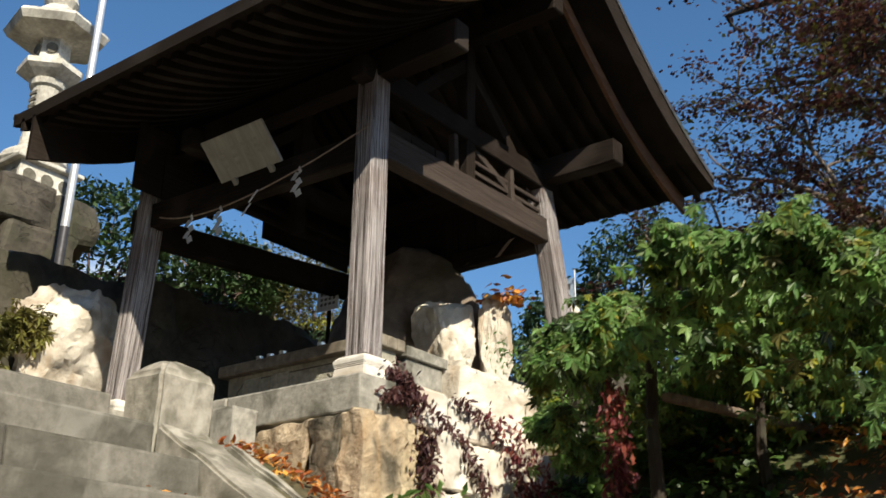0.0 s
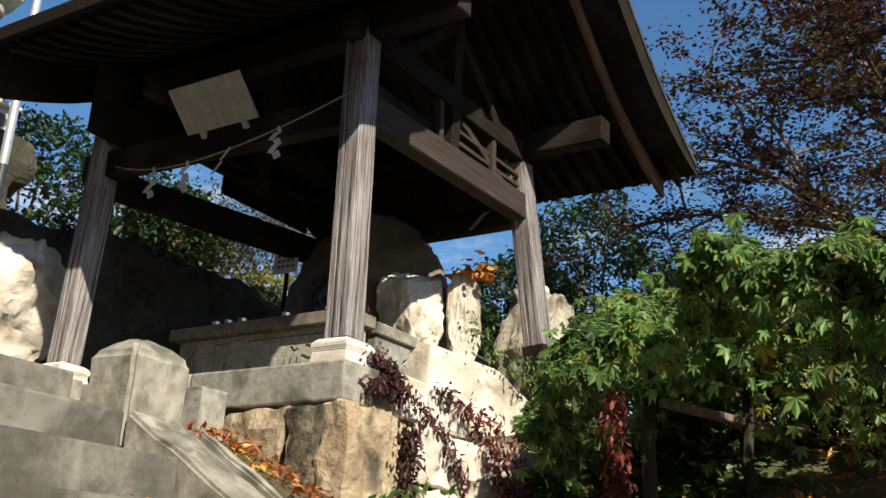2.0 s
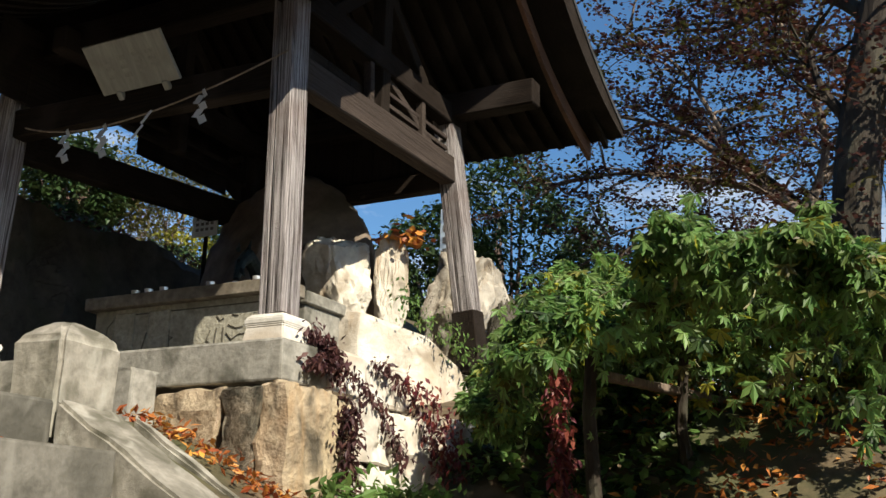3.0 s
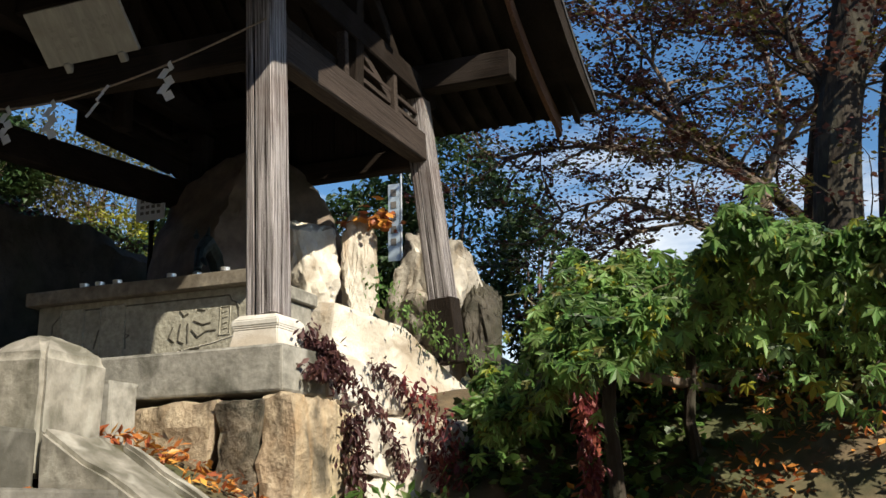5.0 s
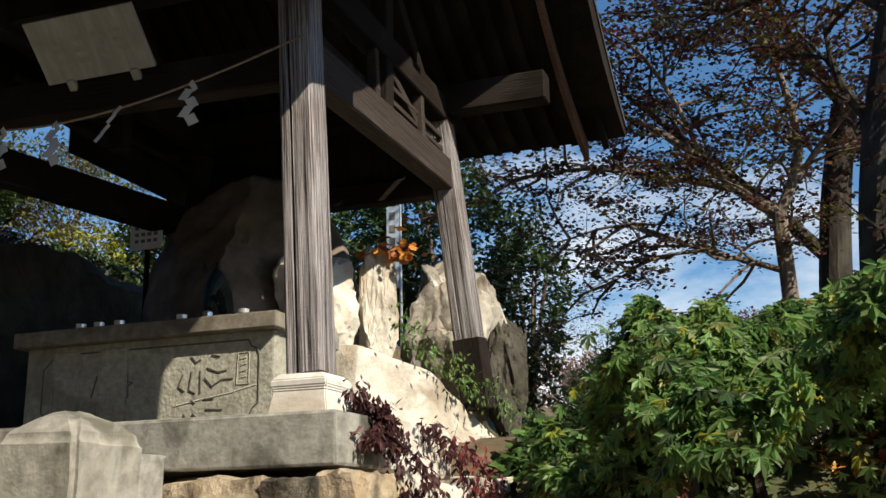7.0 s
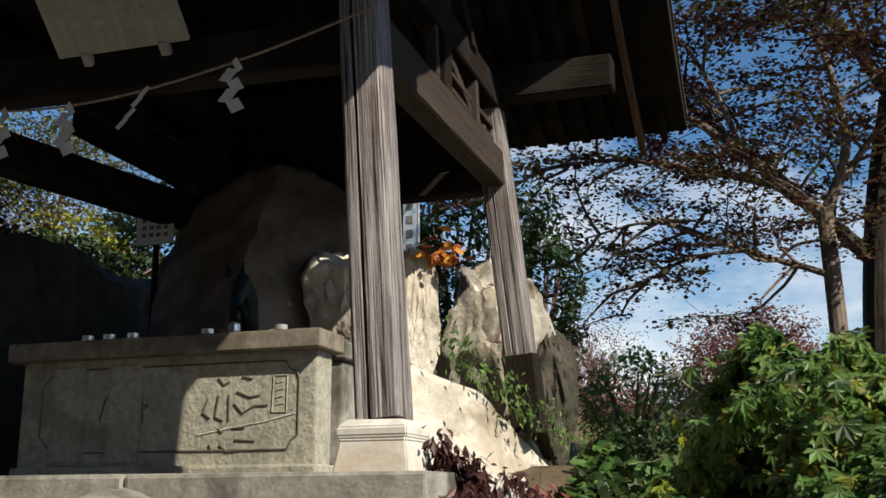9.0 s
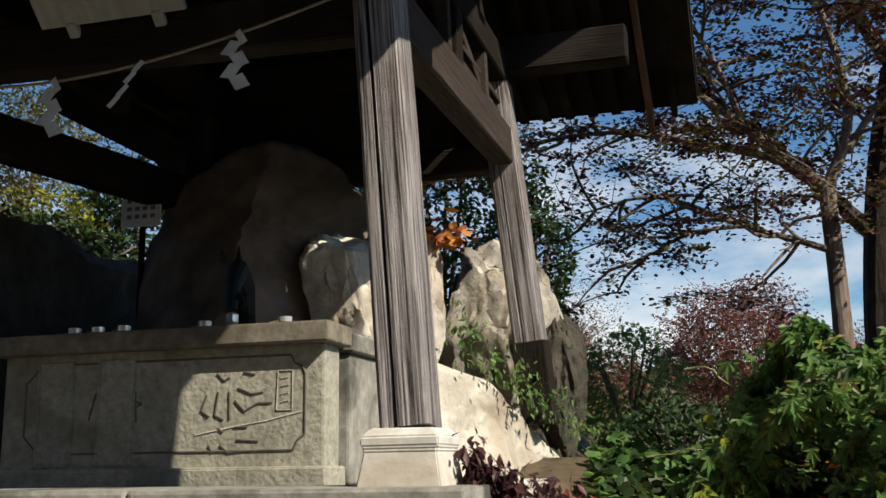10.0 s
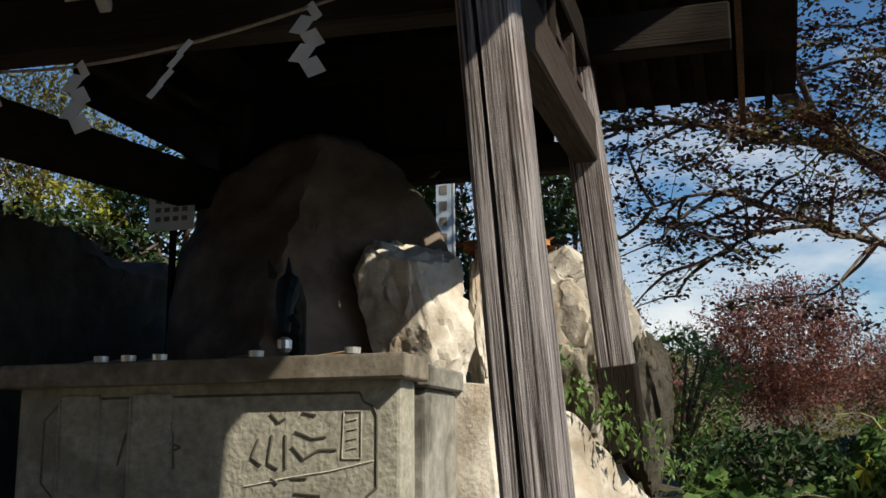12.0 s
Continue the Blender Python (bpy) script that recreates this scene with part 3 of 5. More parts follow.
def make_post(key):
    """A squared, chamfered post with a drying crack, built upright and then leant inwards."""
    half, cham = 0.125, 0.022
    (x0, y0, z0), lean = POSTS[key]
    foot, way = post_at(key, z0), Vector((lean[0], lean[1], 1.0)).normalized()
    tall = (TOP - z0) / way.z
    b = bmesh.new()
    ring = [(-half, -half + cham), (-half + cham, -half), (-0.035, -half), (-0.03, -half + 0.02), (-0.025, -half), (half - cham, -half), (half, -half + cham), (half, half - cham), (half - cham, half), (-half + cham, half),
            (-half, half - cham), (-half, 0.052), (-half + (0.11 if key == "near" else 0.012), 0.040), (-half, 0.028)]
    rows_, steps, n = [], 24, len(ring)
    for i in range(steps + 1):
        z = -0.02 + (tall + 0.02) * i / steps
        wob = 0.010 * noise.noise(Vector((0, 3.3, z * 0.9)))
        row = []
        for k, (x, y) in enumerate(ring):
            wear = 0.004 * noise.noise(Vector((x * 20, y * 20, z * 3)))
            row.append(b.verts.new(((x + wear) * U, (y + wear + (wob if k in (11, 12, 13) else 0)) * U, z * U)))
        rows_.append(row)
    for i in range(steps):
        for k in range(n):
            b.faces.new((rows_[i][k], rows_[i][(k + 1) % n], rows_[i + 1][(k + 1) % n], rows_[i + 1][k]))
    b.faces.new(rows_[0][::-1])
    b.faces.new(rows_[-1])
    mesh = bpy.data.meshes.new("post")
    b.to_mesh(mesh)
    b.free()
    # the back post swaps to the dark wood: its shade is in the colour
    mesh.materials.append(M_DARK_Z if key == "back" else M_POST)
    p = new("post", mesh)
    p["label"] = {"near": "grey sun-bleached squared post with a long drying crack", "back": "squared post coloured near-black for the shade of the roof"}.get(key, "grey sun-bleached squared post")
    p.parent = pavilion
    p.matrix_basis = Matrix.Translation(foot * U - pavilion.location) @ Vector((0, 0, 1)).rotation_difference(way).to_matrix().to_4x4()
    if key != "right":
        pl, base = bmesh.new(), z0 - 0.30
        rings = [[pl.verts.new((x0 + sx * h, y0 + sy * h, base + z)) for sx, sy in ((-1, -1), (1, -1), (1, 1), (-1, 1))] for h, z in ((0.208, 0.0), (0.178, 0.18), (0.192, 0.20), (0.192, 0.245), (0.150, 0.285))]
        for i in range(4):
            for k in range(4):
                pl.faces.new((rings[i][k], rings[i][(k + 1) % 4], rings[i + 1][(k + 1) % 4], rings[i + 1][k]))
        pl.faces.new(rings[0][::-1])
        pl.faces.new(rings[-1])
        bmesh.ops.bevel(pl, geom=pl.edges[:], offset=0.008, segments=2, affect='EDGES')
        for v in pl.verts:
            v.co += 0.004 * Vector((noise.noise(v.co * 13), noise.noise(v.co * 14), noise.noise(v.co * 12)))
        part("plinth", pl, M_PALE, pavilion, "pale stone plinth with a moulded cap")
    else:
        part("post_foot", bar(post_at("right", 4.0), post_at("right", 4.68), 0.275, 0.275, 0.01, up=(0, 1, 0)), M_DARK_Z, pavilion, "dark replaced timber foot")


for key in POSTS:
    make_post(key)


def between(k1, k2, z1, z2, over, width, height, material, name="tie_beam", sag=0.0, label=""):
    a, b_ = post_at(k1, z1), post_at(k2, z2)
    d = (b_ - a).normalized()
    return part(name, bar(a - d * over, b_ + d * min(over, 0.1), width, height, 0.015), material, pavilion, label)


between("near", "right", 6.19, 6.30, 0.0, 0.19, 0.31, M_BEAM_X, label="weathered tie beam, sunlit along its lower side")
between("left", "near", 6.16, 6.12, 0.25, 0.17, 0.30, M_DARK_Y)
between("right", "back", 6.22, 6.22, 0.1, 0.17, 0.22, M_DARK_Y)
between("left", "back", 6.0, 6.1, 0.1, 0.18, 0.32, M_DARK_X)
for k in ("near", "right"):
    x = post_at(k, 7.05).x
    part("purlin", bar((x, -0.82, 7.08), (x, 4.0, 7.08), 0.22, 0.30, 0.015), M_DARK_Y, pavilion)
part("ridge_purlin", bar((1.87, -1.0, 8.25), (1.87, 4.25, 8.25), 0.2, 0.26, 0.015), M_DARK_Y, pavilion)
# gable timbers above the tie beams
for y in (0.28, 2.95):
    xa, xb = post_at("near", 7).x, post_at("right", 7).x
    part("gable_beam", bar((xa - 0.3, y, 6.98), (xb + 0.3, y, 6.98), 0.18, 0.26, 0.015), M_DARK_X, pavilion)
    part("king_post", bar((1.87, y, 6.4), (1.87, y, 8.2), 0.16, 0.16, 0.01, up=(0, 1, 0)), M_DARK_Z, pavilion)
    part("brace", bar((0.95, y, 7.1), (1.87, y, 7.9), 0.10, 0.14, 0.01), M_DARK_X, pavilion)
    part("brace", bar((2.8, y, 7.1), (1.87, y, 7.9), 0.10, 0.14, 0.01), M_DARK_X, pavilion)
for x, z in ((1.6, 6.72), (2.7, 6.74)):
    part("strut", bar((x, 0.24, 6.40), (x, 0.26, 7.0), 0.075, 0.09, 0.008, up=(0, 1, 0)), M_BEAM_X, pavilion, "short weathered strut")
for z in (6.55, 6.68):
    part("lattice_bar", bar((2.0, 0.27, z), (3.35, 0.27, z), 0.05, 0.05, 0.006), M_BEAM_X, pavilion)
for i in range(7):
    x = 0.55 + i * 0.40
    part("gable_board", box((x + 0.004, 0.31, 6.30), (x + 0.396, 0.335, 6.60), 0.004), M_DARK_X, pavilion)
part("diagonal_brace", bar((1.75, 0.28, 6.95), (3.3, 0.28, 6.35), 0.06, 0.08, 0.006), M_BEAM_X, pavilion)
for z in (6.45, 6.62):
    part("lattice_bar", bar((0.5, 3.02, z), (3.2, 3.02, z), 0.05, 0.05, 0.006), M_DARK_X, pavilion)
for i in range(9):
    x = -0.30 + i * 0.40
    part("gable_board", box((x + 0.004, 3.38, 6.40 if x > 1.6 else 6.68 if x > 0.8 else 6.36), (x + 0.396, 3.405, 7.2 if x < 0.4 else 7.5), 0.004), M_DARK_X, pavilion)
# board infill on the uphill side
for i in range(9):
    y = 0.50 + i * 0.28
    part("infill_board", box((3.52, y + 0.004, 6.34), (3.56, y + 0.276, 6.95), 0.004), M_DARK_Z, pavilion)

# roof: a curved gable, ridge along y
PROFILE = ((0.0, 9.15, 0.62), (0.38, 8.86, 0.62), (0.75, 8.57, 0.62), (1.15, 8.27, 0.60), (1.55, 7.99, 0.58), (1.95, 7.75, 0.52), (2.35, 7.54, 0.44), (2.75, 7.35, 0.34), (3.14, 7.19, 0.24))
RIDGE_X, Y0, Y1 = 1.88, -1.32, 4.45


def roof_z(d):
    for (a, za, ta), (b_, zb, tb) in zip(PROFILE, PROFILE[1:]):
        if d <= b_:
            k = (d - a) / (b_ - a)
            return za + (zb - za) * k, ta + (tb - ta) * k
    return PROFILE[-1][1], PROFILE[-1][2]


def roof_shell():
    """The thick roof body under the tiles: both slopes, closed at the gables, sheathing below."""
    b = bmesh.new()
    loops = []
    for y in (Y0, Y1):
        top_, low = [], []
        for side in (-1, 1):
            seq = PROFILE if side == 1 else PROFILE[::-1]
            for d, z, t_ in seq:
                if side == 1 and d == 0:
                    continue
                top_.append((RIDGE_X + side * d, y, z))
                low.append((RIDGE_X + side * d, y, z - t_ * 0.62))
        loops.append([b.verts.new(p) for p in top_ + low[::-1]])
    n = len(loops[0])
    b.faces.new(loops[0])
    b.faces.new(loops[1][::-1])
    for k in range(n):
        b.faces.new((loops[0][k], loops[1][k], loops[1][(k + 1) % n], loops[0][(k + 1) % n]))
    bmesh.ops.recalc_face_normals(b, faces=b.faces[:])
    return b


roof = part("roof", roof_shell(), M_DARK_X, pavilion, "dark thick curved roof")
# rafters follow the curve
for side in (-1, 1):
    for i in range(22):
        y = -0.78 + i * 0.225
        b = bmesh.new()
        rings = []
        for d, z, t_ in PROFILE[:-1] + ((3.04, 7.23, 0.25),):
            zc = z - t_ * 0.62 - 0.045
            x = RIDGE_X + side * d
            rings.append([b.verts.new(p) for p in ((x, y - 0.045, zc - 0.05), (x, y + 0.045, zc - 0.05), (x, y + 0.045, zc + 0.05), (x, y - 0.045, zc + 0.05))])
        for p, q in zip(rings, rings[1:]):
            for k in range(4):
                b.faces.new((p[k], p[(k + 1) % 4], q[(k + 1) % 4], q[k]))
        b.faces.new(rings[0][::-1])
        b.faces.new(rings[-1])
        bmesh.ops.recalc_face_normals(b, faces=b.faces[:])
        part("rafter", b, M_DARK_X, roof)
# barge boards at both gables and a tile verge beyond them
for y, s in ((-0.88, -1), (4.02, 1)):
    for side in (-1, 1):
        # far barge boards get the dark wood as a shaded copy of the brown
        for name, off, deep, thick_, mat_, yy in (("barge_board", 0.30, 0.26, 0.05, M_BARGE if s < 0 else M_DARK_X, y), ("verge_board", 0.10, 0.16, 0.06, M_DARK_X, y + s * 0.22), ("verge_edge", -0.02, 0.07, 0.05, M_ROOF, y + s * 0.43)):
            b = bmesh.new()
            rings = []
            for d, z, t_ in PROFILE:
                zc = z - off * (t_ / 0.6 if name == "barge_board" else 1)
                low = deep + (0.30 if s > 0 and name == "barge_board" else 0.0)
                x = RIDGE_X + side * d
                rings.append([b.verts.new(p) for p in ((x, yy - thick_ / 2, zc - low), (x, yy + thick_ / 2, zc - low), (x, yy + thick_ / 2, zc), (x, yy - thick_ / 2, zc))])
            for p, q in zip(rings, rings[1:]):
                for k in range(4):
                    b.faces.new((p[k], p[(k + 1) % 4], q[(k + 1) % 4], q[k]))
            b.faces.new(rings[0][::-1])
            b.faces.new(rings[-1])
            bmesh.ops.recalc_face_normals(b, faces=b.faces[:])
            part(name, b, mat_, roof, "warm brown barge board" if name == "barge_board" and s < 0 else "")


# tile rows laid over the slopes
def tile_rows():
    lists = []
    for side in (-1, 1):
        for i in range(26):
            y = Y0 + 0.10 + i * 0.223
            pts = [(RIDGE_X + side * min(d, 2.98), y, z - 0.005 + (0.065 if d > 3 else 0)) for d, z, t_ in PROFILE]
            lists.append(tube(pts, [0.035] * len(pts), 6))
    return merge(lists)


raw("tile_row", *tile_rows(), M_ROOF, roof)["kind"] = "stuff"
part("ridge_cap", box((1.70, Y0, 9.08), (2.06, Y1, 9.45), 0.04), M_ROOF, roof)

# ---- the hung signboard, rope and paper streamers ----
sign = thing("signboard", (0.09, 1.80, 6.25), "faded blank wooden tablet hung tilted above the beam", "signboard")
c0, up_, out_ = Vector((0.09, 1.80, 6.25)), Vector((-0.34, 0, 0.345)).normalized(), Vector((-0.345, 0, -0.34)).normalized()


def board(w0, w1, h0, h1, d0, d1, bevel=0.008):
    b = box((w0, d0, h0), (w1, d1, h1), bevel)
    for v in b.verts:
        v.co = c0 + Vector((0, v.co.x, 0)) + up_ * v.co.z + out_ * v.co.y
    return b


part("board", board(-0.47, 0.47, 0.0, 0.49, 0.0, 0.035), M_SIGN, sign)
for j, (w, h0, h1) in enumerate(((0.26, 0.14, 0.37), (0.08, 0.13, 0.38), (-0.10, 0.13, 0.38), (-0.26, 0.17, 0.37))):
    for k in range(3):
        part("faded_writing", board(w - 0.05, w + 0.04, h0 + k * (h1 - h0) / 3, h0 + (k + 0.55) * (h1 - h0) / 3, 0.0355, 0.037, 0), M_INK_PALE, sign)
for w in (-0.29, 0.27):
    part("peg", board(w - 0.035, w + 0.035, -0.075, 0.02, 0.0, 0.05, 0.016), M_SIGN, sign, "small rounded wooden peg")

ROPE_A, ROPE_C = Vector((0.06, 0.12, 6.26)), Vector((-0.03, 3.18, 6.02))


def rope_point(s):
    p = ROPE_A.lerp(ROPE_C, s)
    p.x -= 0.10 * math.sin(math.pi * s)
    p.z -= 0.36 * 4 * s * (1 - s) * (0.8 + 0.4 * s) * 0.8
    return p


rope = raw("straw_rope", *tube([rope_point(i / 40) for i in range(41)], [0.0075 + 0.0015 * (i % 2) for i in range(41)], 7), M_ROPE, smooth=True)
tagged(rope, "thin twisted straw rope strung between two posts", "rope")


def make_shide(s, seed, ragged=False):
    """A zigzag paper streamer: slanted leaves that hang corner to corner."""
    p = rope_point(s)
    b = bmesh.new()
    r = random.Random(seed)
    w, h = 0.068, 0.080
    x, y, z = p.x - 0.014, p.y, p.z + 0.012
    for i in range(5 if not ragged else 4):
        side = 1 if i % 2 else -1
        k = 0.55 if i == 0 else 1.0 + 0.06 * i
        if ragged:
            side, k = 1, 0.42
        yc = y + (side * 0.020 if not ragged else 0.045 * i) + r.uniform(-0.005, 0.005)
        top_, low = z - i * h * 0.80, z - i * h * 0.80 - h * (1.0 if not ragged else 0.8)
        wd, skew = w * k / 2, side * 0.026
        xo = x - 0.010 * (i % 2) + r.uniform(-0.004, 0.004)
        q = [b.verts.new(c) for c in ((xo, yc - wd - skew, top_ - skew * 0.4), (xo + 0.006, yc + wd - skew, top_ + skew * 0.4), (xo - 0.008, yc + wd + skew, low + skew * 0.4), (xo - 0.012, yc - wd + skew, low - skew * 0.4))]
        b.faces.new(q)
    bmesh.ops.solidify(b, geom=b.faces[:], thickness=0.002)
    whole("paper_streamer", b, M_PAPER, "crumpled torn paper streamer caught on the rope" if ragged else "white zigzag folded paper streamer hanging from the rope", "paper streamer", "streamers on the rope")


for s, seed, ragged in ((0.27, 1, False), (0.455, 2, True), (0.63, 3, False), (0.79, 4, False)):
    make_shide(s, seed, ragged)

# ---- stone basin ----
basin = thing("stone_basin", (1.7, 2.1, 3.57), "long carved stone water basin with a projecting rim", "water basin")
bb = box((1.36, 1.00, 3.57), (1.62, 3.38, 4.47), 0.02, 0.003, 4)
part("body", bb, M_BASIN, basin)
for lo, hi in (((1.26, 0.94, 4.47), (1.40, 3.46, 4.60)), ((1.56, 0.94, 4.47), (1.69, 3.46, 4.60)), ((1.40, 0.94, 4.47), (1.56, 1.08, 4.60)), ((1.40, 3.32, 4.47), (1.56, 3.46, 4.60))):
    part("rim", box(lo, hi, 0.012, 0.003, 6), M_RIM, basin)
part("water", box((1.405, 1.085, 4.471), (1.555, 3.315, 4.54)), M_BRONZE, basin, "dark still water")
part("foot", box((1.30, 0.97, 3.52), (1.66, 3.4, 3.70), 0.02, 0.004, 8), M_BASIN, basin)


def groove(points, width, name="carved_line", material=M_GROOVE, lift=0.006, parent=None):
    """A thin tube laid along the front of the basin for a carved line, given as (y, z)."""
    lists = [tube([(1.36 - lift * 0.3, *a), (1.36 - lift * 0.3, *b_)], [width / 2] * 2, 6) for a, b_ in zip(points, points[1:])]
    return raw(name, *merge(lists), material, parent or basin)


PY0, PY1, PZ0, PZ1 = 1.13, 3.20, 3.80, 4.40
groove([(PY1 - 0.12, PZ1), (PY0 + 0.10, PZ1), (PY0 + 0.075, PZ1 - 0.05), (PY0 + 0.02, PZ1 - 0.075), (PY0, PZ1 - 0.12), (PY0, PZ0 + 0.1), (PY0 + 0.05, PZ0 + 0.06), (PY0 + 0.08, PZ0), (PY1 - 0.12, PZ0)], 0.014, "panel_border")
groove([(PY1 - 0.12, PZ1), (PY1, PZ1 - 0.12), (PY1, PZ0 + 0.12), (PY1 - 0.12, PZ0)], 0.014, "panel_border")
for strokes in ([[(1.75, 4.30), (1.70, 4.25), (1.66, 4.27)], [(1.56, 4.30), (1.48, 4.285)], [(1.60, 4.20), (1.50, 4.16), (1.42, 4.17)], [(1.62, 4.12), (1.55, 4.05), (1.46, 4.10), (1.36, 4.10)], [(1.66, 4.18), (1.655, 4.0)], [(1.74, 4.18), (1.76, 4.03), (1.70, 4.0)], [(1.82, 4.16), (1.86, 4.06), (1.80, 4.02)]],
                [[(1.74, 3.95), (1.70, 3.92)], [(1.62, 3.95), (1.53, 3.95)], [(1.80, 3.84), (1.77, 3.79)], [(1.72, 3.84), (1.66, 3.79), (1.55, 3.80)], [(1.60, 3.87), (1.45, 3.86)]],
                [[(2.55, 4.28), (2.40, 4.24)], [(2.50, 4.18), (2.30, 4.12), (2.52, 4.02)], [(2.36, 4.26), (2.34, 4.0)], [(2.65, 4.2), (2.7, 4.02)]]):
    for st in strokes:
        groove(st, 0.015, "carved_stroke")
groove([(1.32, 4.30), (1.22, 4.30), (1.22, 4.05), (1.33, 4.05), (1.32, 4.30)], 0.009, "carved_seal", M_BASIN)
for k in range(4):
    groove([(1.245, 4.26 - k * 0.05), (1.30, 4.25 - k * 0.05)], 0.008, "carved_seal", M_BASIN)
groove([(1.90, 3.905), (1.62, 3.955), (1.40, 3.985), (1.15, 4.04)], 0.007, "mended_crack", M_PALE)
# low raised strips stand in for vertical bands of shadow and stain
for y in (2.82, 2.35):
    part("leg_relief", box((1.350, y, 3.72), (1.362, y + 0.28, 4.42), 0.02), M_BASIN, basin)
trough = thing("overflow_trough", (2.1, 1.0, 3.57), "smaller plain stone trough behind the basin", "stone trough")
part("body", box((1.76, 0.98, 3.57), (2.4, 1.6, 4.44), 0.02, 0.004, 3), M_SLAB, trough)
part("rim", box((1.73, 0.94, 4.445), (2.45, 1.65, 4.57), 0.015, 0.004, 3), M_SLAB, trough)


def make_dipper(y, x=1.30, seed=0):
    d = thing("water_dipper", (x, y, 4.60), "metal dipper with a wooden handle laid on the basin rim", "dipper", "dippers on the basin")
    raw("cup", *lathe([(0.036, 0.0), (0.042, 0.004), (0.044, 0.036), (0.039, 0.036), (0.036, 0.008)], (x, y, 4.602), 16), M_CUP, d, smooth=False)
    raw("handle", *tube([(x + 0.03, y + 0.03, 4.62), (x + 0.2, y + 0.3, 4.615)], [0.009, 0.008], 6), M_BAMBOO, d)


for y in (1.25, 1.82, 2.42, 2.62, 2.80):
    make_dipper(y)

spout = thing("water_spout", (2.0, 1.95, 4.6), "dark verdigris dragon-like bronze water spout", "water spout")
sp = merge([tube([(2.6, 2.15, 4.75), (2.3, 2.05, 5.05), (2.05, 1.97, 5.12), (1.85, 1.9, 4.98), (1.75, 1.86, 4.78)], [0.06, 0.085, 0.08, 0.06, 0.035], 10), tube([(2.05, 1.97, 5.18), (2.15, 2.02, 5.32)], [0.03, 0.005], 6), tube([(1.98, 2.05, 5.18), (2.1, 2.14, 5.30)], [0.03, 0.005], 6), tube([(1.78, 1.82, 4.88), (1.72, 1.74, 4.8)], [0.03, 0.01], 6)])
raw("neck", *sp, M_BRONZE, spout, smooth=True)
raw("water_tap", *lathe([(0.03, 0), (0.045, 0.02), (0.045, 0.07), (0.02, 0.09)], (1.74, 1.85, 4.67), 12), M_CUP, spout)

# ---- rocks ----
def rock(name, centre, size, seed, material, label, **k):
    return whole(name, boulder(centre, size, seed, **k), material, label, "boulder", smooth=True)


rock("dome_rock", (3.35, 2.35, 5.0), (0.85, 1.0, 1.32), 11, M_DOME, "large rounded brown rock behind the basin", rough=0.07, facets=5)
rock("pale_rock", (3.1, 1.48, 5.0), (0.40, 0.42, 0.68), 5, M_ROCK, "sunlit cream boulder beside the basin", rough=0.13, facets=16)
rock("notched_rock", (3.45, 0.98, 5.0), (0.26, 0.17, 0.62), 8, M_ROCK, "tall split tan stone topped with dry leaves", facets=14)
rock("leaning_rock", (4.45, 0.62, 4.75), (0.42, 0.56, 1.02), 21, M_PALEGREY, "tall leaning pale grey boulder behind a post", facets=16)
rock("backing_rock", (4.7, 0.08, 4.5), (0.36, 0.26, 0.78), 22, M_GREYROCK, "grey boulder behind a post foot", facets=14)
rock("sunlit_boulder", (-0.05, 4.75, 4.65), (0.75, 0.6, 0.95), 31, M_ROCK, "big cream boulder with rust streaks beside the stairs", facets=22)
rock("low_boulder", (-1.1, 4.9, 3.9), (0.8, 0.6, 0.7), 32, M_ROCK, "low cream boulder at the stair head")
rock("far_boulder", (-2.3, 5.0, 3.7), (0.9, 0.6, 0.75), 33, M_GREYROCK, "grey boulder at the stair head")
rock("edge_rock", (4.7, 5.8, 5.6), (0.5, 0.9, 0.5), 37, M_DOME, "pale edged boulder on the slope")


def make_sloping_rock():
    """The pale rock between the trough and the post foot, its top falling towards the bank."""
    b = box((2.42, 0.0, 2.6), (4.45, 0.46, 4.5), 0.07)
    for _ in range(4):
        bmesh.ops.subdivide_edges(b, edges=[e for e in b.edges if e.calc_length() > 0.09], cuts=1, use_grid_fill=True)
    for v in b.verts:
        x, y, z = v.co
        high = ease(2.9, 4.4, z)
        z -= high * (0.2 * (x - 2.42) + 0.55 * max(0.0, x - 3.2))
        y += 0.62 - 0.5 * (x - 2.42) + 0.12 * high - 0.30 * (1 - high) * ease(2.42, 3.0, x)
        p = Vector((x, y, z))
        crag = abs(noise.noise(p * 2.2))
        v.co = p + Vector((0.2, 1, 0.5)) * (0.07 * noise.fractal(p * 1.9, 0.8, 2.1, 6) + 0.09 * (crag - 0.2))
    bmesh.ops.recalc_face_normals(b, faces=b.faces[:])
    whole("sloping_rock", b, M_ROCK, "long pale sunlit rock face below the pavilion", "boulder", smooth=True)


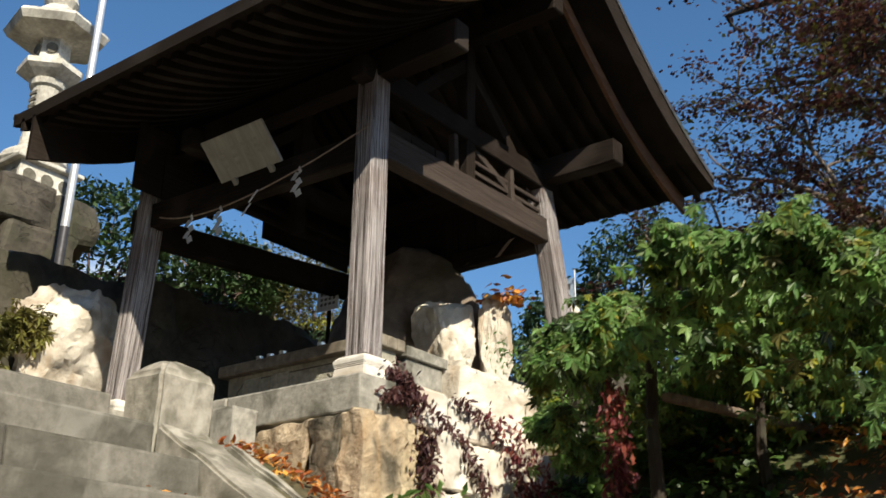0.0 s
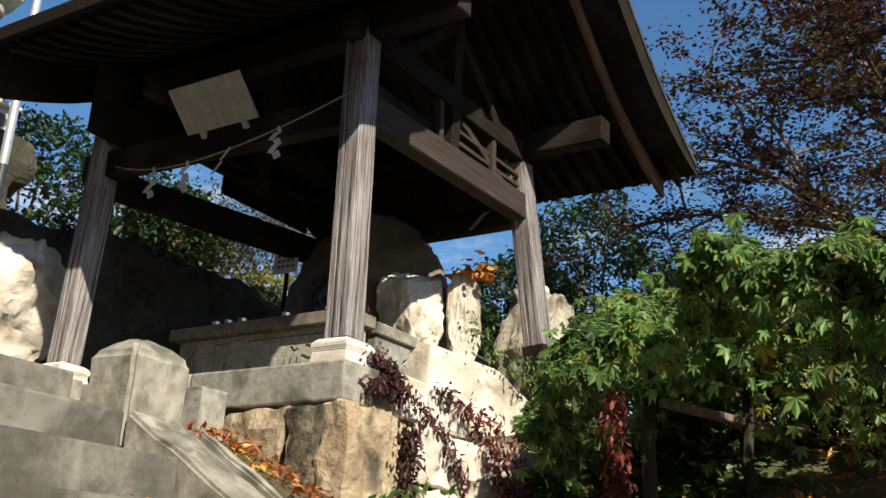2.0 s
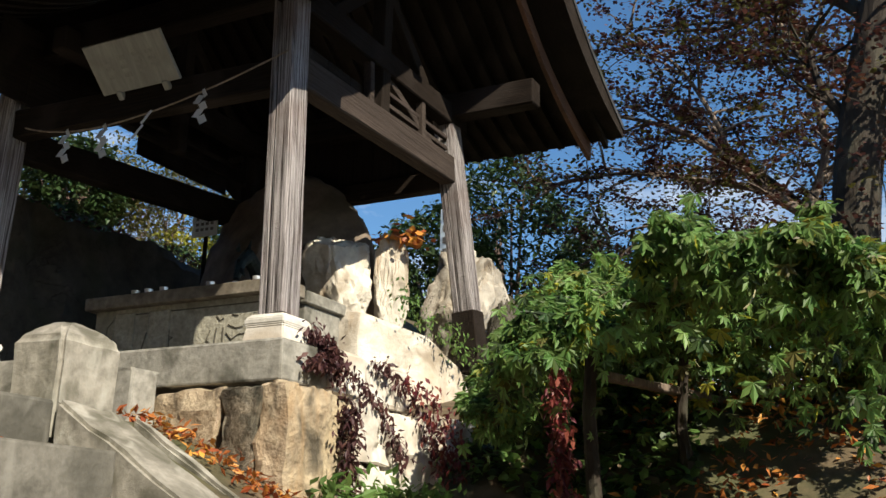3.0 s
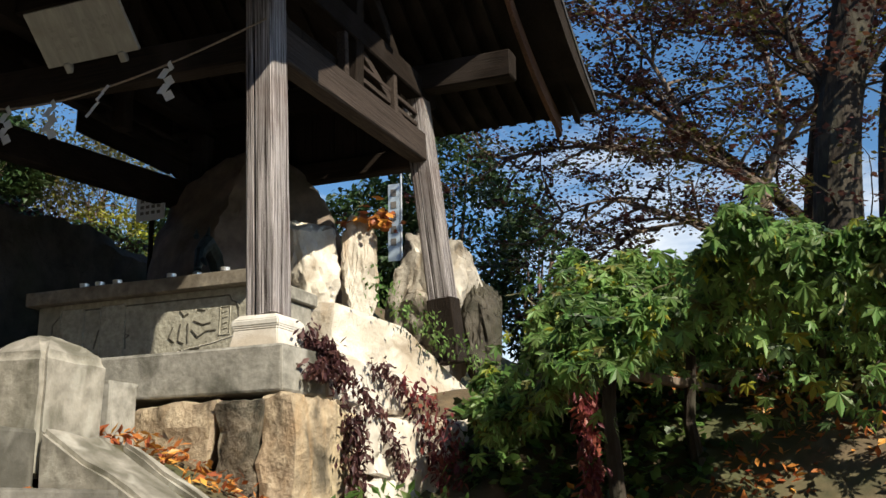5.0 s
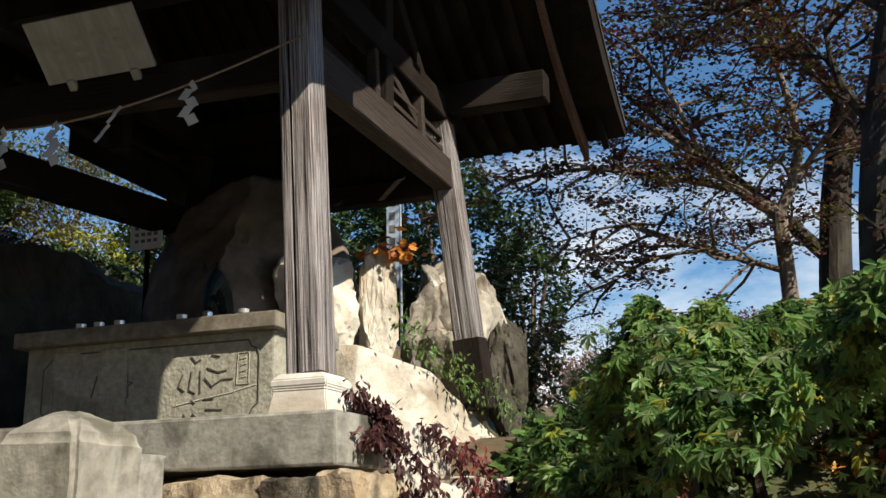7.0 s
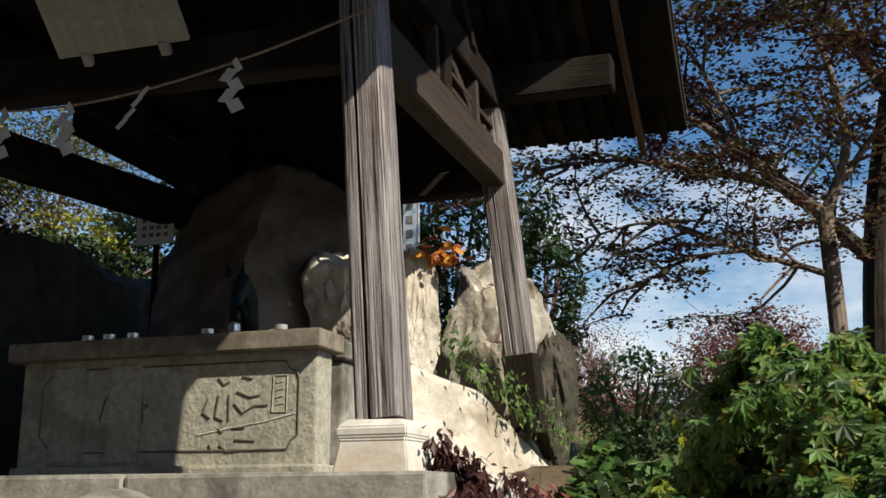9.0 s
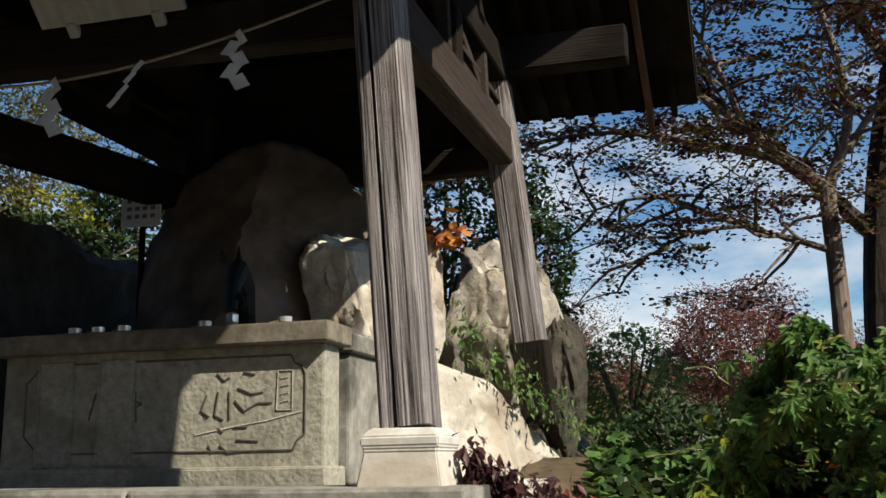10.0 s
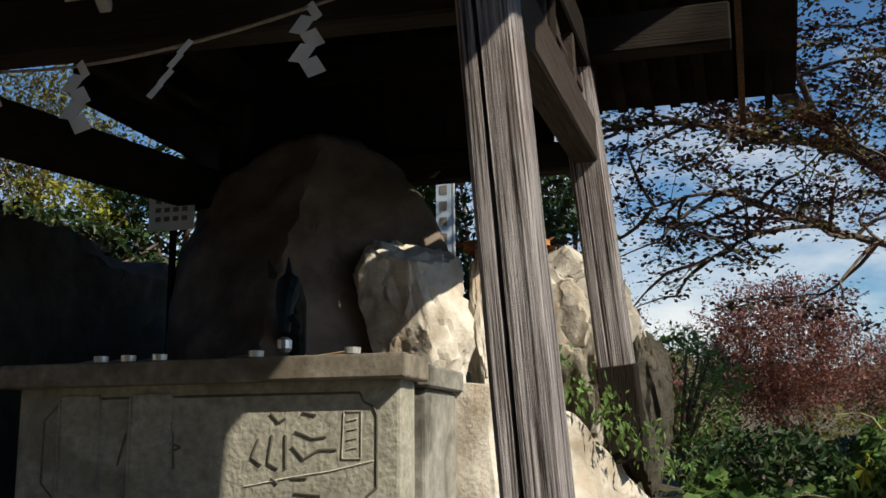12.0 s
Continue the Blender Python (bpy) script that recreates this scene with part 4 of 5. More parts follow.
def make_rock_bank():
    """The rock face that closes the hollow behind the pavilion, with an uneven rim."""
    n, m = 64, 22
    vs, fs = [], []
    for j in range(m + 1):
        k = j / m
        for i in range(n + 1):
            x = -1.0 + 6.4 * i / n
            rim = 5.86 + 0.10 * noise.noise(Vector((x * 1.3, 2, 0))) + 0.05 * noise.noise(Vector((x * 4, 7, 0)))
            front = 4.42 + 0.45 * ease(1.3, 0.5, x)
            up = min(1.0, k / 0.72)
            z = 3.0 + (rim - 3.0) * up
            y = front + 0.16 * up * up + (0 if k <= 0.72 else 1.3 * (k - 0.72) / 0.28)
            p = Vector((x, y, z))
            bulge = 0.16 * noise.fractal(p * 0.9, 0.8, 2.1, 5) - 0.10 * abs(noise.noise(Vector((x * 1.6, 0, z * 0.35))))
            vs.append((x, y - bulge * (1.0 if k <= 0.72 else 0.4), z + (0.0 if k <= 0.72 else 0.12 * noise.noise(p * 2))))
    for j in range(m):
        for i in range(n):
            fs.append((j * (n + 1) + i, j * (n + 1) + i + 1, (j + 1) * (n + 1) + i + 1, (j + 1) * (n + 1) + i))
    tagged(raw("rock_bank", vs, fs, M_GREYROCK, smooth=True), "weathered rock face behind the pavilion, coloured dark for its shade", "rock face")


make_rock_bank()
make_sloping_rock()

notice = thing("paper_notice", (2.95, 3.26, 3.6), "small white notice card on a dark stake", "notice")
part("card", box((2.9, 3.15, 5.74), (2.92, 3.53, 6.04), 0.004), M_PAPER, notice)
for k in range(4):
    for j in range(3):
        part("writing", box((2.896, 3.20 + k * 0.075, 5.95 - j * 0.07), (2.8995, 3.245 + k * 0.075, 5.985 - j * 0.07)), M_INK, notice)
part("stake", bar((2.945, 3.34, 3.6), (2.945, 3.34, 5.95), 0.05, 0.04, 0.006, up=(0, 1, 0)), M_DARK_Z, notice)

# ---- greenery ----
gen = np.random.default_rng(7)


def stuff(name, verts, faces, material, label, category):
    return tagged(raw(name, verts, faces, material), label, category, kind="stuff")


def tree(name, base, trunk, length, radius, depth, seed, bark, leaf, leaf_size, per_tip, label, clump=0.28, shape=LEAF_OVAL, droop=0.2, flat=0.6, **k):
    rng = np.random.default_rng(seed)
    limbs, tips = [], []
    grow(base, trunk, length, radius, depth, rng, limbs, tips, **k)
    t = thing(name, base, label, "tree")
    raw("trunk", *merge(limbs), bark, t, smooth=True)
    if per_tip and tips:
        keep = [p for p in tips if rng.uniform() < 0.9]
        v, f = leaves(clumps(rng, keep, clump, per_tip, flat), leaf_size, rng, shape, droop)
        raw("crown", v, f, leaf, t)["kind"] = "stuff"
    return t


# leafy vine hedge on the bank
def hedge():
    t = thing("vine_hedge", (2.2, -3.2, 2.6), "dense tangle of glossy green lobed vine leaves over the bank", "hedge")
    rng = np.random.default_rng(3)
    pts = []
    while len(pts) < 29000:
        x, y = rng.uniform(-0.9, 5.6), rng.uniform(-4.7, -0.9)
        rim = min(-1.05, -0.62 + 0.60 * (x - 1.9)) - y + 0.25 * noise.noise(Vector((x * 2, y * 2, 8)))
        if rim < 0:
            continue
        body = ease(-0.1, 0.9, rim) * ease(-5.0, -4.2, y) * ease(5.6, 4.6, x)
        top_ = 3.3 + (1.0 - 0.40 * ease(1.6, -0.6, x)) * body + 0.24 * noise.noise(Vector((x * 1.3, y * 1.3, 0))) + 0.22 * noise.noise(Vector((x * 4, y * 4, 5)))
        deep = abs(rng.normal(0, 0.14)) if rng.uniform() < 0.90 else rng.uniform(0, 1.2)
        z = top_ - deep
        if z < 3.0 + 0.35 * noise.noise(Vector((x * 2.1, y * 2.1, 2))) - 0.5 * ease(2.2, 1.0, x) * 0.6 or z < ground_height(x, y):
            continue
        if z < max(top_ - 0.5, 3.05) and rng.uniform() < 0.90 - 0.40 * ease(-2.8, -3.8, y):
            continue
        if noise.noise(Vector((x * 1.9, y * 1.9, z * 2.6 + 4))) < -0.06:
            continue
        pts.append((x, y, z))
    # loose shoots that stand out of the mass
    for _ in range(190):
        p = Vector(pts[rng.integers(len(pts))])
        d = Vector((rng.normal(0, 0.8), rng.normal(0, 0.8), rng.uniform(-0.3, 0.5))).normalized()
        for k in range(9):
            q = p + d * (0.05 * k)
            pts.append((q.x + rng.normal(0, 0.03), q.y + rng.normal(0, 0.03), q.z - 0.01 * k * k * 0.3))
    pts = np.array(pts)
    pick = rng.uniform(size=len(pts))
    for lo, hi, size, mat_, label in ((0, 0.74, 0.092, M_GREEN, ""), (0.74, 0.88, 0.09, M_DEEP, "darker older leaves"), (0.88, 0.94, 0.085, M_YELLOW, "fresh yellow green leaves"), (0.94, 1.0, 0.085, M_OLIVE, "yellowing leaves")):
        v, f = leaves(pts[(pick >= lo) & (pick < hi)], size, rng, LEAF_HAND, 1.2, 0.5)
        raw("leaves", v, f, mat_, t, label)["kind"] = "stuff"
    lists = []
    for i in range(60):
        p = Vector(pts[rng.integers(len(pts))])
        d = Vector((rng.normal(), rng.normal(), rng.normal(0.1, 0.5))).normalized()
        q = [p]
        for _ in range(8):
            d = (d + Vector((rng.normal(0, 0.3), rng.normal(0, 0.3), rng.normal(-0.12, 0.2)))).normalized()
            q.append(q[-1] + d * 0.065)
        lists.append(tube(q, [0.005] * len(q), 4))
    raw("stem_tangle", *merge(lists), M_PALETWIG, t)["kind"] = "stuff"
    for x, y in ((1.15, -2.25), (2.6, -2.6), (3.6, -3.6), (1.6, -4.4)):
        raw("stem", *tube([(x, y, ground_height(x, y) - 0.1), (x + 0.08, y + 0.1, 3.2), (x - 0.05, y, 4.0)], [0.07, 0.055, 0.04], 8), M_BARK, t)
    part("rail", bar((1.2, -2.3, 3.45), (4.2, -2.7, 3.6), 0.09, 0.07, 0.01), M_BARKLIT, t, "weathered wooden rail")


hedge()


def ivy(name, seeds, count, size, leaf, label, normal, seed, spread=0.14):
    rng = np.random.default_rng(seed)
    pts = []
    for path in seeds:
        path = [Vector(p) for p in path]
        for _ in range(count):
            i = rng.integers(len(path) - 1)
            p = path[i].lerp(path[i + 1], rng.uniform())
            pts.append(tuple(p + Vector((rng.normal(0, spread), rng.normal(0, 0.03), rng.normal(0, spread * 0.7))) + Vector(normal) * abs(rng.normal(0, 0.03))))
    v, f = leaves(pts, size, rng, LEAF_OVAL if size < 0.09 else LEAF_HAND, 0.9, 0.4)
    stuff(name, v, f, leaf, label, "ivy")


ivy("crimson_ivy", [((0.05, -0.42, 3.70), (0.15, -0.46, 3.4), (0.2, -0.58, 2.6)), ((0.1, -0.46, 3.55), (0.75, -0.5, 3.25), (1.1, -0.55, 2.8)), ((0.75, -0.46, 3.62), (1.3, -0.5, 3.4), (1.7, -0.6, 2.8)), ((-0.2, -0.45, 3.45), (0.1, -0.48, 3.5)), ((0.10, -0.24, 3.80), (0.12, -0.30, 3.62), (0.10, -0.44, 3.60)), ((0.2, -0.60, 3.2), (0.12, -0.64, 2.5))], 300, 0.068, M_PURPLE, "dark crimson creeper trailing over the pale base stones", (0, -1, 0), 4, 0.045)
ivy("rust_ivy", [((1.2, -0.55, 3.5), (1.8, -0.65, 3.2), (1.9, -0.7, 2.7)), ((1.5, -0.6, 3.3), (1.6, -0.7, 2.7))], 200, 0.07, M_REDIVY, "rust red creeper at the end of the stone base", (0, -1, 0), 5, 0.12)
ivy("green_ivy", [((2.75, 0.55, 4.75), (3.15, 0.35, 4.50), (3.55, 0.05, 4.22)), ((3.4, 0.1, 4.28), (3.9, -0.25, 3.95), (4.3, -0.6, 3.7))], 260, 0.06, M_GREEN, "green ivy creeping over the pale rock", (0, -1, 0.4), 6, 0.14)
ivy("boulder_grass", [((-0.9, 4.4, 4.75), (-0.4, 4.5, 4.9)), ((-1.3, 4.5, 4.4), (-0.7, 4.5, 4.7))], 160, 0.12, M_OLIVE, "grassy tuft on the boulder top", (0, -1, 0.5), 8, 0.12)
ivy("crimson_column", [((0.62, -2.12, 3.5), (0.68, -2.15, 2.2))], 620, 0.075, M_REDIVY, "crimson creeper wrapped round a hidden post", (-1, -0.5, 0), 9, 0.10)


def fallen():
    rng = np.random.default_rng(12)
    pts = []
    for _ in range(380):
        y = rng.uniform(-1.1, 0.58)
        x = rng.uniform(-1.10, -0.66)
        pts.append((x, y, max(ground_height(x, y), 2.3) + 0.05 + abs(rng.normal(0, 0.02))))
    for i in range(0, 5):
        for _ in range(9):
            x, y = (rng.uniform(-3.4, -2.0), NOSE_Y - i * TREAD + rng.uniform(0.02, TREAD - 0.05))
            pts.append((x, y, NOSE_Z - i * RISE + 0.012))
    v, f = leaves(pts, 0.075, rng, LEAF_OVAL, 0.0, 0.4)
    stuff("fallen_leaves", v, f, M_FALLEN, "orange fallen leaves along kerb and steps", "fallen leaves")
    pts = [(3.45 + rng.normal(0, 0.16), 0.85 + rng.normal(0, 0.16), 5.52 + abs(rng.normal(0, 0.06))) for _ in range(90)]
    v, f = leaves(pts, 0.10, rng, LEAF_WIDE, 0.1, 0.4)
    stuff("dry_leaf_heap", v, f, M_FALLEN, "heap of curled orange leaves on top of the stone", "fallen leaves")
    pts = []
    for _ in range(4200):
        x, y = rng.uniform(-0.8, 4.6), rng.uniform(-4.8, -1.5)
        if noise.noise(Vector((x * 1.4, y * 1.4, 21))) < -0.05:
            continue
        pts.append((x, y, ground_height(x, y) + 0.03 + abs(rng.normal(0, 0.10))))
    v, f = leaves(pts, 0.10, rng, LEAF_OVAL, 0.2, 0.4)
    stuff("leaf_litter", v, f, M_FALLEN, "orange leaf litter under the hedge", "fallen leaves")
    pts = [(rng.uniform(-0.4, 1.3), rng.uniform(-1.1, -0.6), 2.35 + abs(rng.normal(0, 0.12))) for _ in range(420)]
    v, f = leaves(pts, 0.11, rng, LEAF_OVAL, -0.5, 0.4)
    stuff("wall_foot_plants", v, f, M_GREEN, "green weeds at the foot of the wall", "weeds")

    pts = [(rng.uniform(0.6, 4.8), rng.uniform(4.65, 5.7), 5.93 + abs(rng.normal(0, 0.04))) for _ in range(1100)]
    v, f = leaves(pts, 0.09, rng, LEAF_OVAL, 0.1, 0.4)
    stuff("rim_litter", v, f, M_MAPLE, "brown leaf litter along the rim of the rock face", "fallen leaves")
    for mat_, label, n in ((M_GREEN, "green creeping plants over the bank beside the rock", 2600), (M_DEEP, "dark ground ivy over the bank beside the rock", 2600)):
        pts = []
        for _ in range(n):
            x, y = rng.uniform(1.9, 8.0), rng.uniform(-2.6, -0.35)
            lift = 0.22 * max(0.0, 0.5 + noise.noise(Vector((x * 1.7, y * 1.7, 9))))
            pts.append((x, y, ground_height(x, y) + 0.02 + lift * rng.uniform(0.3, 1.0)))
        v, f = leaves(pts, 0.10, rng, LEAF_WIDE, 0.1, 0.4)
        stuff("bank_creeper", v, f, mat_, label, "creeper")


fallen()

# trees
def guided(name, label, limbs, bark, crown, seed, twigs=1.1, depth=3, every=1, leaf_size=0.10, per_tip=9, clump=0.26, flat=0.3, wide=0.8, rise=0.02, dense=0.65):
    """A tree whose main limbs are given as (points, radii); twigs and leaves grow from them in flat layers."""
    rng = np.random.default_rng(seed)
    t = thing(name, limbs[0][0][0], label, "tree")
    raw("trunk", *tube(smooth_path(limbs[0][0]), spread_radii(limbs[0][1], limbs[0][0]), 12), bark, t, smooth=True)
    out, tips = [], []
    for points, radii in limbs[1:]:
        path = smooth_path(points)
        raw("limb", *tube(path, spread_radii(radii, points), 8), bark, t, smooth=True)
        for i in range(3, len(path), every):
            d = (path[i] - path[i - 1]).normalized()
            for _ in range(2):
                side = Vector((rng.normal(0, 1), rng.normal(0, 1), rng.normal(0, 0.35)))
                grow(path[i], d * 0.6 + side.normalized() * 0.8, twigs * rng.uniform(0.5, 1.0), 0.028, depth - 1, rng, out, tips, 0.3, (1, 2), wide, rise, 0.75)
    raw("twig_tangle", *merge(out), bark, t)["kind"] = "stuff"
    tips = [q for q in tips if rng.uniform() < dense]
    where = clumps(rng, tips, clump, per_tip, flat)
    split = rng.uniform(size=len(tips)).repeat(per_tip)
    lo = 0.0
    for mat_, share in crown:
        v, f = leaves(where[(split >= lo) & (split < lo + share)], leaf_size, rng, LEAF_WIDE, 0.05, 0.4, 0.6)
        raw("crown", v, f, mat_, t)["kind"] = "stuff"
        lo += share
    return t


def smooth_path(points, n=5):
    p = [Vector(q) for q in points]
    p = [p[0] * 2 - p[1]] + p + [p[-1] * 2 - p[-2]]
    out = []
    for i in range(1, len(p) - 2):
        for k in range(n):
            s = k / n
            out.append(0.5 * (2 * p[i] + (p[i + 1] - p[i - 1]) * s + (2 * p[i - 1] - 5 * p[i] + 4 * p[i + 1] - p[i + 2]) * s * s + (3 * p[i] - p[i - 1] - 3 * p[i + 1] + p[i + 2]) * s ** 3))
    return out + [p[-2]]


def spread_radii(radii, points, n=5):
    return list(np.interp(np.linspace(0, 1, (len(points) - 1) * n + 1), np.linspace(0, 1, len(radii)), radii))


guided("maple_tree", "slender maple with layered dark purple and olive leaves", [
    (((9.42, -2.82, 3.5), (9.5, -2.84, 5.6), (9.5, -2.80, 7.2)), (0.17, 0.12, 0.11)),
    (((9.5, -2.80, 7.2), (9.45, -2.25, 7.65), (9.4, -1.8, 8.15), (9.3, -0.9, 8.85), (9.0, 0.2, 9.2)), (0.10, 0.08, 0.05, 0.02)),
    (((9.45, -2.3, 7.62), (9.3, -1.3, 7.9), (9.0, -0.1, 8.1), (8.8, 1.0, 8.0)), (0.06, 0.04, 0.015)),
    (((9.5, -2.82, 6.35), (9.4, -2.4, 6.5), (9.35, -1.7, 6.75), (9.2, -0.6, 7.2), (9.0, 0.4, 7.0)), (0.05, 0.04, 0.03, 0.012)),
    (((9.35, -1.7, 6.75), (9.2, -1.0, 6.65), (9.1, -0.3, 6.3)), (0.03, 0.02, 0.01)),
    (((9.5, -2.80, 7.2), (9.55, -3.1, 7.9), (9.6, -3.15, 8.6), (9.5, -2.9, 9.8), (9.3, -2.4, 11.0)), (0.09, 0.07, 0.05, 0.02)),
    (((9.55, -3.1, 7.7), (9.7, -3.6, 8.4), (9.7, -4.4, 9.2), (9.6, -5.2, 9.8)), (0.06, 0.045, 0.02)),
    (((9.4, -1.8, 8.15), (9.3, -1.5, 9.0), (9.1, -1.0, 9.9), (9.0, -0.2, 10.6)), (0.05, 0.035, 0.015)),
    (((9.5, -2.9, 9.8), (9.2, -3.6, 10.4), (9.0, -4.4, 10.8)), (0.03, 0.02, 0.01))],
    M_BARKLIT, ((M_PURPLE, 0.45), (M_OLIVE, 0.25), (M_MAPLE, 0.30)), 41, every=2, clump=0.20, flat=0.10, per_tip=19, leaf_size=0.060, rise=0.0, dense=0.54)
guided("dark_maple", "dark thick-stemmed maple standing behind the slender one", [
    (((10.4, -3.5, 3.4), (10.35, -3.45, 5.5), (10.3, -3.6, 7.4), (10.2, -3.9, 9.0)), (0.30, 0.24, 0.2)),
    (((10.3, -3.5, 6.6), (10.2, -2.6, 7.6), (10.0, -1.6, 8.6), (9.8, -0.6, 9.6)), (0.12, 0.08, 0.03)),
    (((10.25, -3.7, 8.0), (10.4, -4.6, 9.4), (10.2, -5.4, 10.2)), (0.12, 0.08, 0.03)),
    (((10.2, -3.9, 9.0), (10.0, -3.2, 10.2), (9.8, -2.2, 11.4)), (0.12, 0.08, 0.03))],
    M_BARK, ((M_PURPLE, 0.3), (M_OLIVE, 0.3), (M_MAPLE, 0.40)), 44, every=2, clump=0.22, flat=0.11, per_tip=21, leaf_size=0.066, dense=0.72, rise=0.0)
guided("big_tree", "massive leaning old tree on the bank, bark coloured dark for shade", [
    (((5.5, -3.75, 3.2), (5.5, -3.82, 5.2), (5.5, -3.95, 6.6), (5.5, -4.25, 8.0), (5.5, -4.6, 9.4)), (0.40, 0.27, 0.25, 0.24, 0.2)),
    (((5.7, -4.45, 3.4), (5.75, -4.5, 5.4), (5.8, -4.7, 7.2), (5.9, -5.3, 8.8)), (0.34, 0.26, 0.22, 0.15)),
    (((5.5, -3.95, 6.9), (5.45, -3.6, 7.5), (5.4, -3.5, 8.2)), (0.09, 0.05, 0.02)),
    (((5.5, -4.5, 9.0), (5.9, -3.4, 9.8), (6.4, -2.2, 10.4), (6.9, -1.0, 10.8)), (0.12, 0.08, 0.03)),
    (((5.5, -4.3, 8.2), (6.0, -3.6, 9.0), (6.8, -2.9, 9.3), (7.4, -2.1, 9.5)), (0.10, 0.07, 0.03)),
    (((5.5, -4.6, 9.3), (5.2, -3.6, 10.2), (5.6, -2.4, 11.0)), (0.10, 0.07, 0.03)),
    # last two limbs are added out of view to cast shade on the trunk
    (((5.5, -4.5, 8.8), (5.0, -5.4, 9.3), (4.3, -6.3, 9.8)), (0.10, 0.07, 0.03)),
    (((5.6, -4.5, 7.2), (4.9, -5.5, 7.9), (4.1, -6.3, 8.4)), (0.10, 0.07, 0.03))],
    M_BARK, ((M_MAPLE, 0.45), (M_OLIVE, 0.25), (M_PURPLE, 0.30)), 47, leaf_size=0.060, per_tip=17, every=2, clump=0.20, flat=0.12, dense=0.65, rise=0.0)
def twiggy(name, base, size, seed, leaf, count, label):
    """A bare forking tree with a thin haze of leaves in a rounded uneven crown."""
    rng = np.random.default_rng(seed)
    limbs, tips = [], []
    grow(base, (0, 0, 1), size * 0.40, 0.05 * size, 6, rng, limbs, tips, 0.2, (3, 3), 0.62, 0.10, 0.80, 0.009)
    t = thing(name, base, label, "tree")
    raw("trunk", *merge(limbs), M_TWIG, t)["kind"] = "stuff"
    pts = []
    while len(pts) < count:
        d = Vector(rng.normal(0, 1, 3)).normalized()
        r = (1 + 0.22 * noise.noise(d * 2.5 + Vector((seed, 0, 0)))) * rng.uniform(0.45, 0.95)
        if noise.noise(d * 5 * r + Vector((0, seed, 0))) < -0.18:
            continue
        pts.append((base[0] + d.x * size * r, base[1] + d.y * size * r, base[2] + size * (1.05 + 0.85 * d.z * r)))
    v, f = leaves(pts, 0.088, rng, LEAF_OVAL, 0.2, 0.4)
    raw("crown", v, f, leaf, t)["kind"] = "stuff"


twiggy("red_bush_tree", (20.0, -1.5, 3.9), 2.1, 51, M_HAZE, 26000, "round bare twiggy tree with a haze of red leaves")
twiggy("red_bush_tree", (22.5, -4.4, 3.6), 1.8, 52, M_HAZE, 12000, "round bare twiggy tree with a haze of rusty leaves")
twiggy("red_bush_tree", (19.0, 1.5, 3.9), 1.3, 56, M_HAZE, 6000, "low bare twiggy tree with thin red leaves")
twiggy("red_bush_tree", (23.0, 3.6, 4.4), 2.0, 53, M_HAZE, 3500, "bare twiggy tree with thin crimson leaves")
for k, (x, y, r) in enumerate(((27, -9, 2.6), (28, -6, 2.4), (30, -2.5, 2.6), (29, 1.0, 2.2), (31, 4.5, 2.8), (27, -12.5, 2.8))):
    twiggy("far_tree", (x, y, ground_height(x, y) - 0.2), r, 120 + k, (M_OLIVE, M_MAPLE, M_DEEP)[k % 3], 5000, "far autumn tree on the hillside")
tree("bare_thicket", (7.6, 8.2, 6.2), (0, 0, 1), 1.1, 0.06, 5, 54, M_TWIG, M_OLIVE, 0.09, 2, "tangle of bare sunlit brushwood on the slope", clump=0.3, wide=0.8, forks=(3, 3), rise=0.1)
for k, (x, y, z) in enumerate(((9.4, 9.4, 6.6), (8.6, 9.0, 6.5), (10.2, 8.2, 6.6), (7.4, 10.4, 6.6))):
    tree("bare_thicket", (x, y, z), (0, 0, 1), 1.25, 0.06, 6, 154 + k, M_TWIG, M_OLIVE, 0.09, 1, "tangle of bare sunlit brushwood on the slope", clump=0.3, wide=0.7, forks=(2, 3), rise=0.15)
tree("bare_thicket", (6.6, 9.6, 6.4), (0, 0, 1), 1.1, 0.06, 5, 55, M_TWIG, M_OLIVE, 0.09, 2, "tangle of bare sunlit brushwood on the slope", clump=0.3, wide=0.8, forks=(3, 3), rise=0.1)


def bush(name, centre, size, count, leaf_size, material, label, seed, shape=LEAF_OVAL):
    rng = np.random.default_rng(seed)
    pts = []
    while len(pts) < count:
        d = Vector(rng.normal(0, 1, 3)).normalized()
        r = 1 + 0.35 * noise.noise(d * 2.3 + Vector((seed, 0, 0))) - abs(rng.normal(0, 0.18))
        if noise.noise(d * 4 + Vector((0, seed, 0))) < -0.3:
            continue
        p = (centre[0] + d.x * size[0] * r, centre[1] + d.y * size[1] * r, centre[2] + d.z * size[2] * r)
        pts.append(p)
    v, f = leaves(pts, leaf_size, rng, shape, 0.3, 0.4)
    t = thing(name, (centre[0], centre[1], centre[2] - size[2]), label, "bush")
    raw("leaves", v, f, material, t)["kind"] = "stuff"
    lists = []
    for k in range(7):
        q = Vector((centre[0], centre[1], centre[2] - size[2]))
        e = Vector((centre[0] + rng.normal(0, 0.5) * size[0], centre[1] + rng.normal(0, 0.5) * size[1], centre[2] + 0.5 * size[2]))
        lists.append(tube([q, q.lerp(e, 0.5) + Vector((0, 0, 0.1 * size[2])), e], [0.05, 0.035, 0.01], 5))
    raw("stem_tangle", *merge(lists), M_TWIG, t)["kind"] = "stuff"
    return t


